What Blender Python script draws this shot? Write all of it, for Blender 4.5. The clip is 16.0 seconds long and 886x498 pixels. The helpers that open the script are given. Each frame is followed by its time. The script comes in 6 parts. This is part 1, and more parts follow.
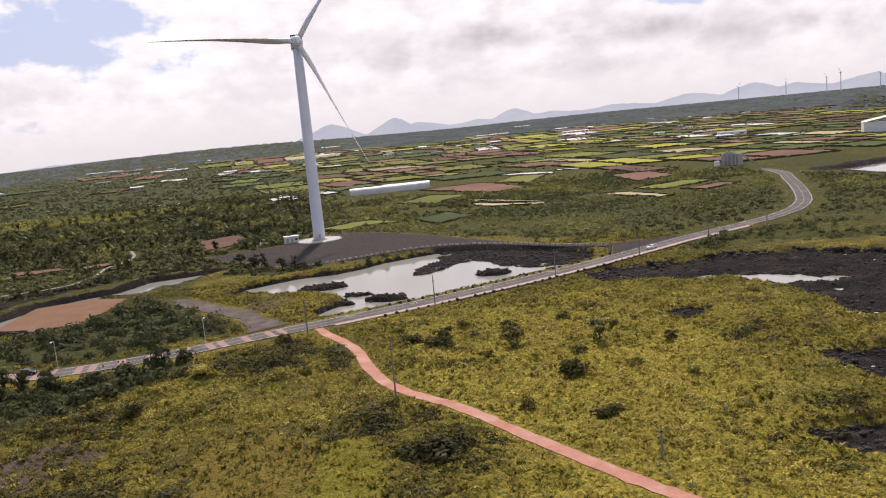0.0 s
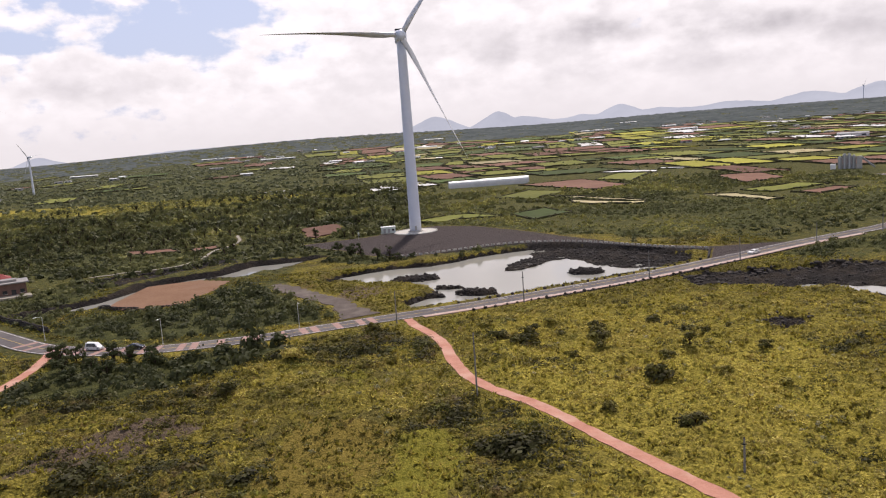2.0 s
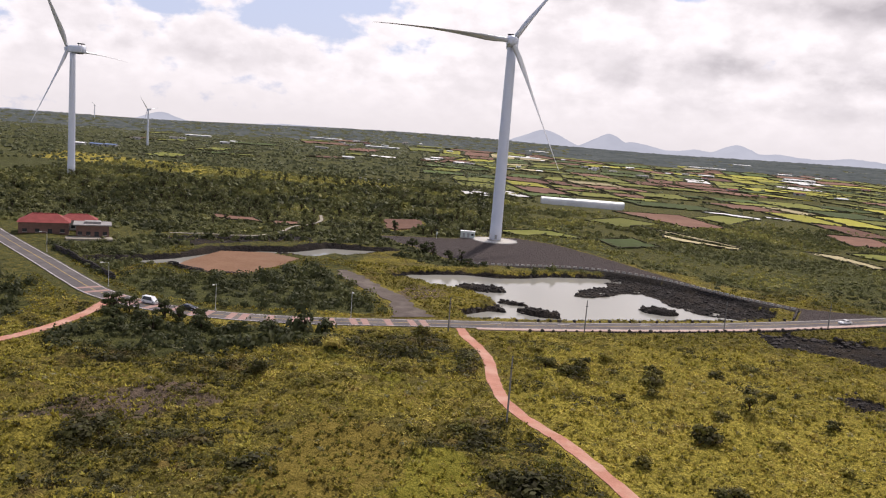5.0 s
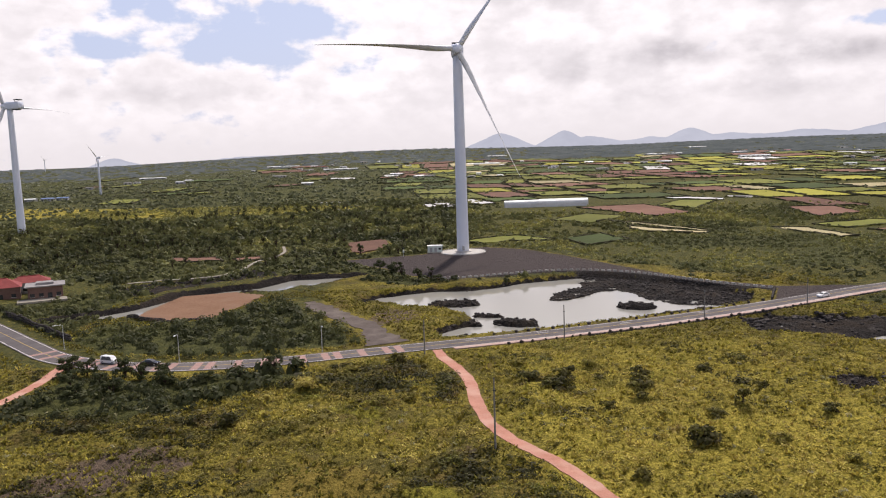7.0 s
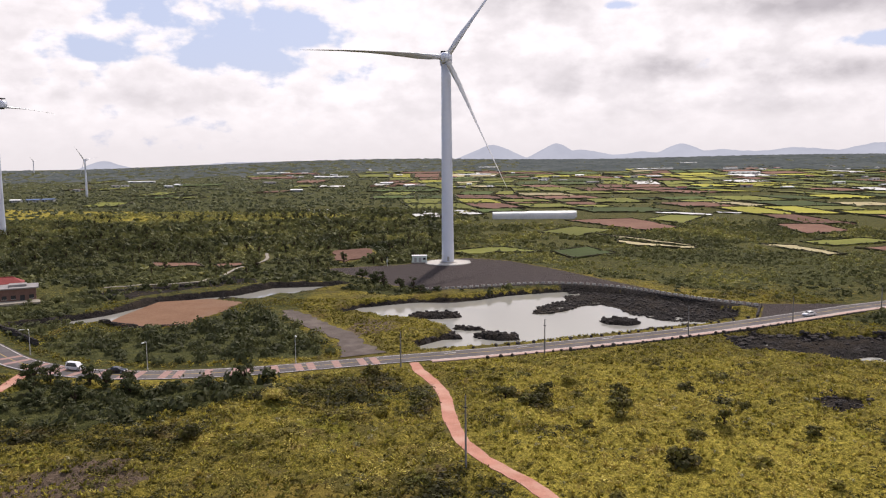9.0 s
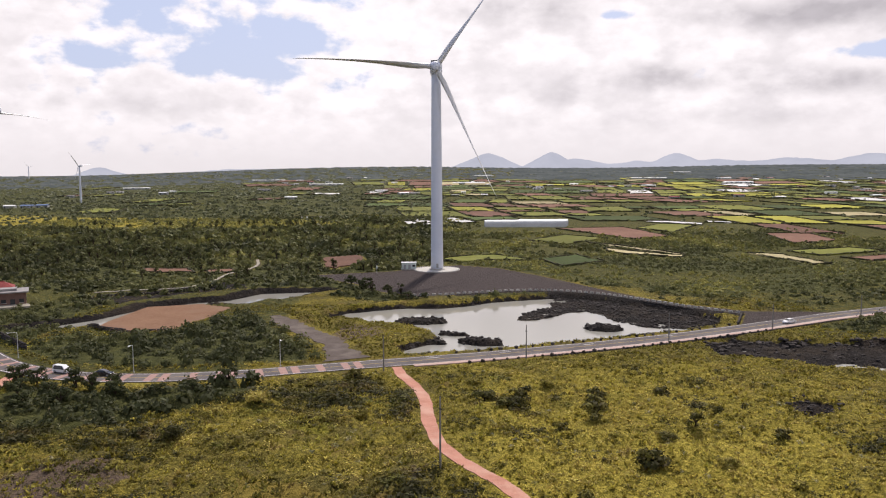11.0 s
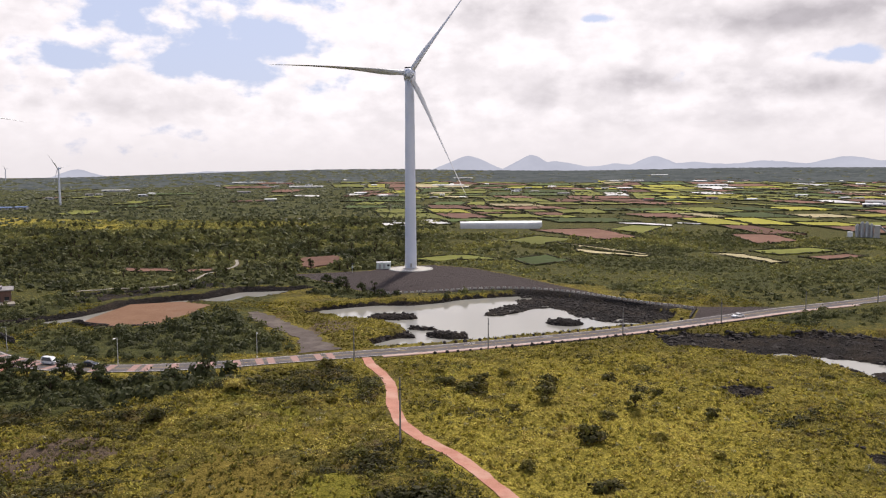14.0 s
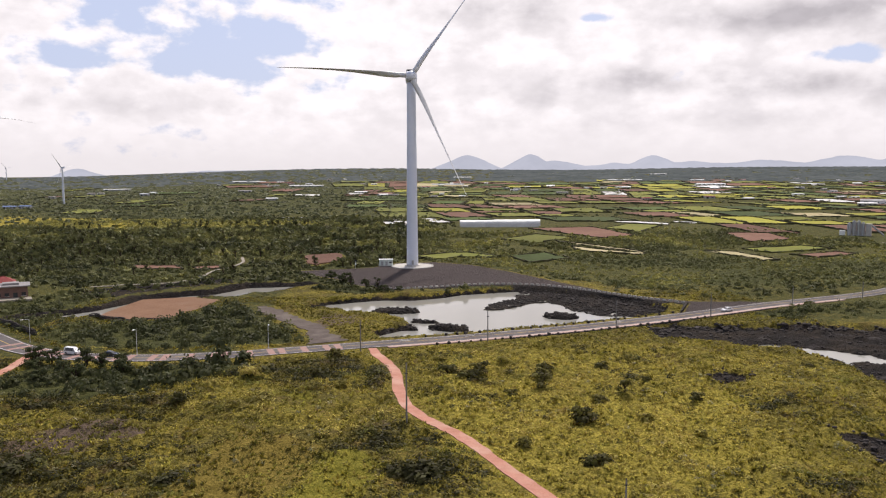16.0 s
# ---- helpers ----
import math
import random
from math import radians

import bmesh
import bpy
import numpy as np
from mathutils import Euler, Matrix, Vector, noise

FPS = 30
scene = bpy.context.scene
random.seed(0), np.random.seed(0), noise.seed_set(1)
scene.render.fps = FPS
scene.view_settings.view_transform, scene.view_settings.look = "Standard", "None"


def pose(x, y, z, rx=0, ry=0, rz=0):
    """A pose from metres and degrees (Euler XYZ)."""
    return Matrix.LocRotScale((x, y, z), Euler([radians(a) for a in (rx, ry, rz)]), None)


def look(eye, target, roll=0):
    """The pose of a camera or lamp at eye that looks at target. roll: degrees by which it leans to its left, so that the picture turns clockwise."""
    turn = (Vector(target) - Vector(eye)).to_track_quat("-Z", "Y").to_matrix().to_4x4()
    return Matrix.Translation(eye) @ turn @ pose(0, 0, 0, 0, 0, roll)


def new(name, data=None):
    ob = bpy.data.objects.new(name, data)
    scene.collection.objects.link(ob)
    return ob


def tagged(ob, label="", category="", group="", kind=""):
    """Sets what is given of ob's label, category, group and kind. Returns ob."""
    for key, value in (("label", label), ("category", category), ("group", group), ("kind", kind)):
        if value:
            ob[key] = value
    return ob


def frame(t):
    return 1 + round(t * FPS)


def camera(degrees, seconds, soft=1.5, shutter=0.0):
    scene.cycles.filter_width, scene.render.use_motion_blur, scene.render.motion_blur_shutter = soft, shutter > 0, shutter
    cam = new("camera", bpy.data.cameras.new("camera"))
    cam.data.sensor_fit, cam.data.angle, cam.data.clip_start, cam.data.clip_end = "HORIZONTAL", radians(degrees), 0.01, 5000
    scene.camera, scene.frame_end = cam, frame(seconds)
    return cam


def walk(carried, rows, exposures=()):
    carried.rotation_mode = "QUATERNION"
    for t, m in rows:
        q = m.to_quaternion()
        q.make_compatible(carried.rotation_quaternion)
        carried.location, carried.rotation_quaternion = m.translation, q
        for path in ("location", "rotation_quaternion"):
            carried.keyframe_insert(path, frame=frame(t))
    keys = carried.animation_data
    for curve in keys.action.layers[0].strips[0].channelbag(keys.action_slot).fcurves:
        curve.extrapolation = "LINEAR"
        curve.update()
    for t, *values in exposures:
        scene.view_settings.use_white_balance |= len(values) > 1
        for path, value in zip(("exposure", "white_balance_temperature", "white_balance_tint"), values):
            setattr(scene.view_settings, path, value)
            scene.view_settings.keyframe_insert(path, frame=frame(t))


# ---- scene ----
cam = camera(58.3, 16.0, soft=1.15)
PATH = [
    (0, (-32.802, -411.763, 50.213), (-32.346, -409.839, 49.918), -5.4),
    (0.5, (-32.339, -411.973, 50.214), (-31.899, -410.048, 49.898), -4.9),
    (1, (-31.588, -412.288, 50.238), (-31.043, -410.39, 49.92), -4.1),
    (1.5, (-31.201, -412.579, 50.475), (-30.615, -410.692, 50.166), -4.0),
    (2, (-30.674, -413.061, 50.64), (-30.463, -411.093, 50.349), -4.2),
    (2.5, (-29.138, -412.96, 50.526), (-29.04, -410.983, 50.233), -4.0),
    (3, (-27.063, -412.895, 50.394), (-26.942, -410.919, 50.106), -3.6),
    (3.5, (-25.154, -412.649, 50.37), (-25.039, -410.673, 50.082), -2.9),
    (4, (-23.859, -411.293, 50.679), (-23.879, -409.314, 50.391), 3.4),
    (4.2, (-23.86, -410.2, 50.32), (-23.879, -408.221, 50.032), 7.5),
    (6.3, (-23.45, -401.53, 51.06), (-23.419, -399.547, 50.801), -2.5),
    (6.5, (-23.381, -400.826, 51.25), (-23.339, -398.843, 50.994), -2.5),
    (7, (-22.658, -398.712, 51.177), (-22.596, -396.728, 50.932), -1.9),
    (7.5, (-21.862, -396.843, 51.032), (-21.801, -394.859, 50.792), -1.2),
    (8, (-20.893, -395.26, 50.786), (-20.833, -393.275, 50.553), -0.7),
    (8.5, (-20.397, -394.217, 50.605), (-20.321, -392.231, 50.38), -0.6),
    (9, (-19.672, -393.95, 50.553), (-19.585, -391.964, 50.333), -0.6),
    (11.5, (-15.693, -399.362, 50.399), (-15.589, -397.375, 50.202), -0.1),
    (12, (-14.847, -401.553, 50.4), (-14.73, -399.566, 50.204), 0.0),
    (12.5, (-14.363, -403.989, 50.437), (-14.235, -402.002, 50.242), 0.0),
    (13, (-13.908, -406.548, 50.549), (-13.771, -404.562, 50.353), -0.1),
    (13.5, (-13.526, -409.252, 50.618), (-13.384, -407.267, 50.423), -0.2),
    (14, (-13.287, -412.201, 50.683), (-13.142, -410.216, 50.489), -0.2),
    (14.5, (-13.435, -414.942, 50.692), (-13.287, -412.957, 50.496), -0.1),
    (15, (-14.025, -417.948, 50.737), (-13.875, -415.963, 50.541), -0.1),
    (15.5, (-14.508, -421.018, 50.815), (-14.364, -419.033, 50.62), -0.1),
    (16, (-14.936, -423.924, 50.933), (-14.789, -421.939, 50.737), -0.2),
]
walk(cam, [(t, look(eye, target, roll)) for t, eye, target, roll in PATH], exposures=[(0, 0.0, 6500, 18), (16, 0.01, 6500, 16)])

# ---- sky, sun ----
CLOUD_SEED = 3.7
SUN_EL, SUN_AZ = 52, 14  # degrees above the horizon, and to the right of +y
world = bpy.data.worlds.new("sky")
scene.world = world
world.use_nodes = True


def nodes_of(tree):
    tree.nodes.clear()

    def node(kind, p_operation="", p_data_type="", p_interpolation_type="", **inputs):
        n = tree.nodes.new(kind)
        if p_operation:
            n.operation = p_operation
        if p_data_type:
            n.data_type = p_data_type
        if p_interpolation_type:
            n.interpolation_type = p_interpolation_type
        for key, value in inputs.items():
            slot = n.inputs[int(key[1:])] if key[0] == "i" and key[1:].isdigit() else n.inputs[key.replace("_", " ")]
            if isinstance(value, bpy.types.NodeSocket):
                tree.links.new(value, slot)
            else:
                slot.default_value = value
        return n
    return node


def ramp_of(node, fac, stops, ease="LINEAR"):
    r = node("ShaderNodeValToRGB", Fac=fac)
    r.color_ramp.interpolation = ease
    el = r.color_ramp.elements
    while len(el) < len(stops):
        el.new(0.5)
    for e, (at, col) in zip(el, stops):
        e.position = at
        e.color = (*col, 1) if len(col) == 3 else (col[0], col[0], col[0], 1)
    return r.outputs[0]


def build_sky():
    node = nodes_of(world.node_tree)
    sky = node("ShaderNodeTexSky")
    sky.sky_type, sky.sun_disc, sky.dust_density = "NISHITA", False, 2.5
    sky.sun_elevation, sky.sun_rotation = radians(SUN_EL), radians(SUN_AZ)
    co = node("ShaderNodeTexCoord").outputs["Generated"]
    xyz = node("ShaderNodeSeparateXYZ", Vector=co)

    def calc(how, a, b=0.0):
        return node("ShaderNodeMath", p_operation=how, i0=a, i1=b).outputs[0]

    bearing = calc("MULTIPLY", calc("ARCTAN2", xyz.outputs[0], xyz.outputs[1]), 57.3)
    rise = calc("MULTIPLY", calc("ARCSINE", calc("MAXIMUM", xyz.outputs[2], 0.0)), 57.3)
    flat = node("ShaderNodeCombineXYZ", X=bearing, Y=rise, Z=CLOUD_SEED).outputs[0]

    def puffs(shift, scale, detail=8.0, rough=0.52):
        """Noise over bearing and rise, lumps twice as wide as high; scale is lumps to ten degrees."""
        v = node("ShaderNodeVectorMath", p_operation="ADD", i0=flat, i1=shift).outputs[0]
        v = node("ShaderNodeVectorMath", p_operation="MULTIPLY", i0=v, i1=(0.1, 0.165, 1.0)).outputs[0]
        return node("ShaderNodeTexNoise", Vector=v, Scale=scale, Detail=detail, Roughness=rough).outputs["Fac"]

    def remap(v, a0, a1, b0, b1):
        return node("ShaderNodeMapRange", p_interpolation_type="SMOOTHSTEP", Value=v, i1=a0, i2=a1, i3=b0, i4=b1).outputs[0]

    def total(*some):
        out = some[0]
        for s in some[1:]:
            out = calc("ADD", out, s)
        return out

    def lobes(*some):
        """Sum of soft ovals: bearing, rise, half width, half height in degrees, amount."""
        out = []
        for a, e, w, h, much in some:
            v = node("ShaderNodeVectorMath", p_operation="SUBTRACT", i0=flat, i1=(a, e, CLOUD_SEED)).outputs[0]
            v = node("ShaderNodeVectorMath", p_operation="MULTIPLY", i0=v, i1=(1 / w, 1 / h, 0)).outputs[0]
            q = node("ShaderNodeVectorMath", p_operation="DOT_PRODUCT", i0=v, i1=v).outputs["Value"]
            out.append(calc("MULTIPLY", calc("EXPONENT", calc("MULTIPLY", q, -1.0)), much))
        return total(*out)

    # open blue towards the upper left with cumulus banks in it, closed bright cloud elsewhere
    side = remap(bearing, -13.0, 1.0, 0.0, 0.32)
    low = remap(rise, 0.5, 5.0, 0.24, 0.0)
    banks = lobes((-23.5, 9.8, 6, 1.9, 0.19), (-21, 5.0, 8, 1.5, 0.19), (-14.2, 10.6, 1.7, 1.5, 0.15), (-11, 4.4, 8, 1.4, 0.17), (-33, 7.5, 6, 2.5, 0.10),
                  (-9.5, 8.6, 7.0, 2.6, -0.24), (-4, 12, 6, 2.0, -0.10), (-19, 7.25, 5, 0.6, -0.10), (31, 7.2, 2.6, 0.8, -0.42), (15.2, 10.4, 1.8, 0.5, -0.36))
    d = total(puffs((0, 0, 0), 2.6, 8.0, 0.53), side, low, banks, remap(rise, 15.0, 26.0, 0.0, -0.30))
    mask = remap(d, 0.455, 0.60, 0.0, 1.0)
    # grey undersides
    above = total(puffs((0.0, 0.55, 0), 2.6, 5.0, 0.5), calc("MULTIPLY", side, 0.35), calc("MULTIPLY", banks, 0.8))
    under = remap(above, 0.50, 0.74, 0.0, 0.30)
    heavy = lobes((20, 6.2, 6.5, 0.9, 0.9), (27.5, 5.4, 5, 0.8, 0.8), (29, 9.9, 8, 1.0, 1.0), (8, 11.2, 4.5, 1.2, 0.8), (40, 4.8, 7, 0.8, 0.8), (39, 8.0, 7, 1.2, 1.0), (11, 5.0, 2, 0.9, 0.4), (24, 3.4, 12, 0.6, 0.45), (-19, 4.4, 6, 0.6, 0.35))
    heavy = calc("MULTIPLY", heavy, remap(puffs((7, 3, 2), 2.0, 6.0, 0.52), 0.34, 0.64, 0.25, 0.95))
    grey = calc("MINIMUM", calc("MULTIPLY", total(under, heavy), remap(rise, 0.5, 4.0, 0.25, 1.0)), 1.0)
    tone = node("ShaderNodeMix", p_data_type="RGBA", i0=grey, i6=(1.05, 1.02, 1.01, 1), i7=(0.54, 0.52, 0.535, 1)).outputs[2]
    lump = remap(puffs((1, 2, 4), 7.0, 6.0, 0.55), 0.3, 0.7, 0.945, 1.045)
    tone = node("ShaderNodeVectorMath", p_operation="SCALE", i0=tone, Scale=lump).outputs[0]
    haze = remap(rise, 0.0, 5.0, 0.85, 0.0)
    tone = node("ShaderNodeMix", p_data_type="RGBA", i0=haze, i6=tone, i7=(0.80, 0.772, 0.768, 1)).outputs[2]
    pale = node("ShaderNodeMix", p_data_type="RGBA", i0=remap(rise, 14.0, 26.0, 0.75, 0.12), i6=sky.outputs[0], i7=(4.9, 5.7, 7.6, 1)).outputs[2]
    blue = node("ShaderNodeBackground", Color=pale, Strength=0.115)
    cloud = node("ShaderNodeBackground", Color=tone, Strength=1.0)
    mix = node("ShaderNodeMixShader", i0=mask, i1=blue.outputs[0], i2=cloud.outputs[0])
    node("ShaderNodeOutputWorld", Surface=mix.outputs[0])


build_sky()
sun = new("sun", bpy.data.lights.new("sun", "SUN"))
sun.data.energy, sun.data.angle, sun.data.color = 4.4, radians(2.5), (1.0, 0.94, 0.84)
_e, _a = radians(SUN_EL), radians(SUN_AZ)
sun.matrix_world = look((0, 0, 0), (-math.cos(_e) * math.sin(_a), -math.cos(_e) * math.cos(_a), -math.sin(_e)))

# ---- arithmetic for land and plants ----
rng = np.random.default_rng(7)


def vnoise(x, y, seed=0):
    """Smooth value noise, 0 to 1, one lump per metre."""
    xi, yi = np.floor(x).astype(np.int64), np.floor(y).astype(np.int64)
    fx, fy = x - xi, y - yi
    fx, fy = fx * fx * (3 - 2 * fx), fy * fy * (3 - 2 * fy)

    def corner(i, j):
        h = (i * 374761393 + j * 668265263 + seed * 974634777) & 0xFFFFFFFF
        h = ((h ^ (h >> 13)) * 1274126177) & 0xFFFFFFFF
        return ((h ^ (h >> 16)) & 0xFFFF) / 65535.0
    return ((corner(xi, yi) * (1 - fx) + corner(xi + 1, yi) * fx) * (1 - fy)
            + (corner(xi, yi + 1) * (1 - fx) + corner(xi + 1, yi + 1) * fx) * fy)


def fbm(x, y, seed=0, octaves=4):
    out, amp, tot = 0.0, 1.0, 0.0
    for k in range(octaves):
        out = out + amp * vnoise(x * 2 ** k, y * 2 ** k, seed + k)
        tot, amp = tot + amp, amp * 0.5
    return out / tot


def tussock(x, y):
    """Rounded cushions of growth with creases between them, 0 to 1."""
    return 0.62 * np.abs(2 * vnoise(x / 3.4 + 0.3 * vnoise(x / 2, y / 2, 3), y / 2.7, 401) - 1) + 0.38 * np.abs(2 * vnoise(x / 1.5, y / 1.4, 402) - 1)


def step(a, b, v):
    t = np.clip((v - a) / (b - a), 0, 1)
    return t * t * (3 - 2 * t)


def spline(pts, every):
    """Points along a smooth line through pts, about that many metres apart."""
    p = np.array(pts, float)
    p = np.vstack([2 * p[0] - p[1], p, 2 * p[-1] - p[-2]])
    out = []
    for i in range(1, len(p) - 2):
        n = max(2, int(np.linalg.norm(p[i + 1] - p[i]) / every))
        for t in np.linspace(0, 1, n, endpoint=False):
            out.append(0.5 * (2 * p[i] + (p[i + 1] - p[i - 1]) * t + (2 * p[i - 1] - 5 * p[i] + 4 * p[i + 1] - p[i + 2]) * t * t
                              + (3 * p[i] - p[i - 1] - 3 * p[i + 1] + p[i + 2]) * t ** 3))
    out.append(p[-2])
    return np.array(out)


def off_line(x, y, line):
    """Distance from points to a polyline."""
    best = np.full(np.shape(x), 1e9)
    for (ax, ay), (bx, by) in zip(line[:-1], line[1:]):
        dx, dy = bx - ax, by - ay
        t = np.clip(((x - ax) * dx + (y - ay) * dy) / (dx * dx + dy * dy + 1e-9), 0, 1)
        best = np.minimum(best, (x - ax - t * dx) ** 2 + (y - ay - t * dy) ** 2)
    return np.sqrt(best)


def off_area(x, y, poly):
    """Distance to an outline, negative inside."""
    p = [tuple(q) for q in poly]
    d = off_line(x, y, p + [p[0]])
    inside = np.zeros(np.shape(x), bool)
    for (ax, ay), (bx, by) in zip(p, p[1:] + p[:1]):
        cross = (ay > y) != (by > y)
        inside ^= cross & (x < (bx - ax) * (y - ay) / (by - ay + 1e-12) + ax)
    return np.where(inside, -d, d)


# ---- plan ----
ROAD = spline([(-330, 45), (-262, -32), (-209.5, -91), (-179.5, -124.5), (-155, -151.5), (-135, -174), (-119.5, -190), (-101, -200.5), (-82, -204.2),
               (-59.5, -202.6), (-44.3, -199), (-28.6, -195), (-12, -191), (5.3, -186.6), (16.4, -183.3), (42.9, -174.8),
               (63.8, -167), (86.7, -157), (108, -147), (131, -136), (163, -123.5), (186, -113.5), (209, -98.5), (230, -77.5),
               (252, -48), (275, -14), (298, 22), (318, 53), (331, 82), (336, 104)], 3)
RED_PATH = spline([(-18.8, -197), (-17.4, -205.5), (-14.2, -216.5), (-12.2, -228.5), (-12.0, -242), (-10.8, -254), (-8.2, -263), (-3.1, -272.2),
                   (0.8, -280.5), (3.8, -289), (6.8, -297.4), (10.4, -306.5), (14.8, -318), (21, -331), (31, -350), (43, -378)], 2)
RED_PATH_B = spline([(-114.5, -197), (-113.2, -208), (-113.4, -219.5), (-115.2, -231), (-118, -239), (-123, -249), (-133, -263)], 2)
TRACK = spline([(-62, -122), (-55.5, -135), (-49, -147), (-42.5, -157.5), (-37.4, -168), (-34.8, -179), (-31.5, -188), (-30, -194)], 3)
WALL = spline([(-13, -82.4), (-3, -81.5), (14.6, -76.4), (27.7, -73), (40.6, -73), (52.6, -77.4), (63.6, -85.4), (73, -97), (81.5, -108.5),
               (89.6, -119.5), (100.4, -130.2)], 2)
LANE = spline([(-145, -65), (-114, -53), (-104.5, -38.5), (-101.5, -8), (-94, 20), (-99, 52)], 4)
POND = [(-46, -121.5), (-37.5, -107), (-18, -98.5), (-2.4, -100), (6, -96), (18, -87.5), (34, -82), (43, -80), (55, -85.5), (66, -95), (75.5, -107), (84.5, -120), (91, -132), (88, -143),
        (77, -150.5), (63, -155.5), (43.5, -163), (18.7, -171), (-4.6, -178), (-15.5, -180), (-18.4, -170.5), (-13.2, -165), (-8, -159.5), (-4.3, -154.6), (-6.5, -148.5), (-16, -136.8), (-24, -131.6), (-34, -126)]
# low black rock shelf that runs into the pond from its far bank
SHELF = [(44, -78), (40, -92), (38.3, -99.5), (28.1, -108.8), (19.5, -127.5), (30.7, -126.2), (42.5, -113.4), (50.7, -109.4), (54.8, -118.5), (55.6, -131.6), (63.2, -140.1), (76, -144.5),
         (94, -142), (96, -128), (82, -106), (66, -88), (54, -78)]
CREEK = [(-147, -137), (-125, -134.5), (-120.5, -128), (-116, -96), (-96, -87), (-80, -92.5), (-63, -76), (-46, -63), (-50, -57), (-77, -60),
         (-87, -77), (-113, -89), (-125, -116), (-140, -131)]
FIELD = [(-118.7, -135), (-103.2, -148), (-91, -142), (-86.6, -122), (-80.3, -98.6), (-95, -89), (-114, -94), (-118.5, -122)]
PAD = [(-59, -15), (-21, -4), (-8, 14), (13, 17), (31, 4), (47.6, -27.5), (66.4, -72), (82.4, -105.5), (105, -126.5), (133, -129.5), (104, -147.5), (92.4, -149), (102, -130),
       (90, -118.5), (82, -107.5), (73.5, -96), (64, -84.4), (52.6, -76.4), (40.6, -72), (27.7, -72), (14.6, -75.4), (-13, -81.4), (-25.4, -72), (-38, -47), (-51, -33)]
LAVA = [(71.5, -174), (82, -167), (96, -171.5), (122, -175), (142, -179), (163, -196), (182, -222), (270, -290), (230, -420), (95, -420), (68, -335), (55.3, -326), (48.9, -321.5), (46, -317),
        (45.6, -311.5), (52, -312), (60, -314), (70, -315), (78, -309), (75, -301), (71.8, -297.5), (72.6, -290), (72.4, -283.5), (72, -278.5), (91.8, -283.6),
        (97.9, -281.5), (124, -279), (110.7, -268.9), (103.5, -265.3), (100.8, -257.8), (106, -242), (107.3, -227.1), (101.3, -209.6), (89.2, -201.7), (77.5, -191.9), (70.3, -187.1)]
SEA = [(352, 40), (356, 62), (372, 62), (420, 76), (475, 70), (1600, 140), (1600, -900), (270, -900), (240, -320), (228, -185), (300, -130), (312, -100), (302, -80), (318, -60), (335, -42), (347, -12)]
HOLLOW = [(66, -235), (72, -231), (75, -236.5), (70.5, -243.5), (64.5, -243)]
# rock islands in the pond: middle, half length, half width, turn in degrees, height
ISLANDS = [(-11.2, -125.2, 9.4, 4.4, -4, 1.2), (-1.5, -147.3, 5.5, 1.9, -14, 0.8), (-8.5, -156.5, 6.5, 3.4, -52, 1.0), (7.0, -160, 7.2, 3.8, -22, 1.4), (49, -141.5, 6.8, 4.4, -20, 1.4),
           (60, -152.5, 14, 1.6, 20, 0.6), (31, -165.5, 16, 1.5, 17, 0.6), (-8.5, -174, 7, 1.2, 14, 0.5)]
# tidal pools on the lava: middle, half length, half width, turn
POOLS = [(116, -209, 23, 7.0, -40), (127, -258, 15, 8, 20), (76.5, -187, 7, 1.2, -40), (161, -199, 9, 1.6, -50), (150, -262, 24, 7, -10), (90, -198, 6, 1.2, -36)]
WATER = -2.5
# small plots among the scrub: outline and what grows there
PLOTS = [([(108, 247), (168, 262), (177, 172), (146, 150)], 3), ([(176, 250), (212, 300), (236, 280), (192, 206)], 1), ([(256, 191), (290, 189), (281, 131), (241, 113)], 3),
         ([(187, 62), (203, 52), (206, 3), (196, 1)], 4), ([(-4, 44), (36, 66), (54, 40), (12, 32)], 1), ([(58, 36), (84, 60), (92, 26), (66, 8)], 2), ([(-126, 426), (-72, 432), (-70, 414), (-124, 407)], 5), ([(-22, 345), (8, 348), (12, 286), (-12, 292)], 5),
         ([(106, 131), (122, 112), (147, 56), (139, 54)], 4), ([(-150, 14), (-128, 16), (-120, -2), (-146, -4)], 3), ([(-118, 6), (-104, 10), (-100, -4), (-112, -4)], 3),
         ([(215, 70), (262, 84), (272, 62), (222, 46)], 1), ([(226, 30), (262, 44), (268, 30), (236, 16)], 3), ([(70, 150), (104, 190), (128, 160), (92, 122)], 1),
         ([(216, 355), (253, 307), (245, 285), (206, 326)], 5), ([(269, 339), (300, 309), (292, 294), (260, 320)], 5), ([(111, 95), (121, 75), (134, 60), (145, 52), (141, 42), (126, 47), (112, 60), (107, 80)], 4)]


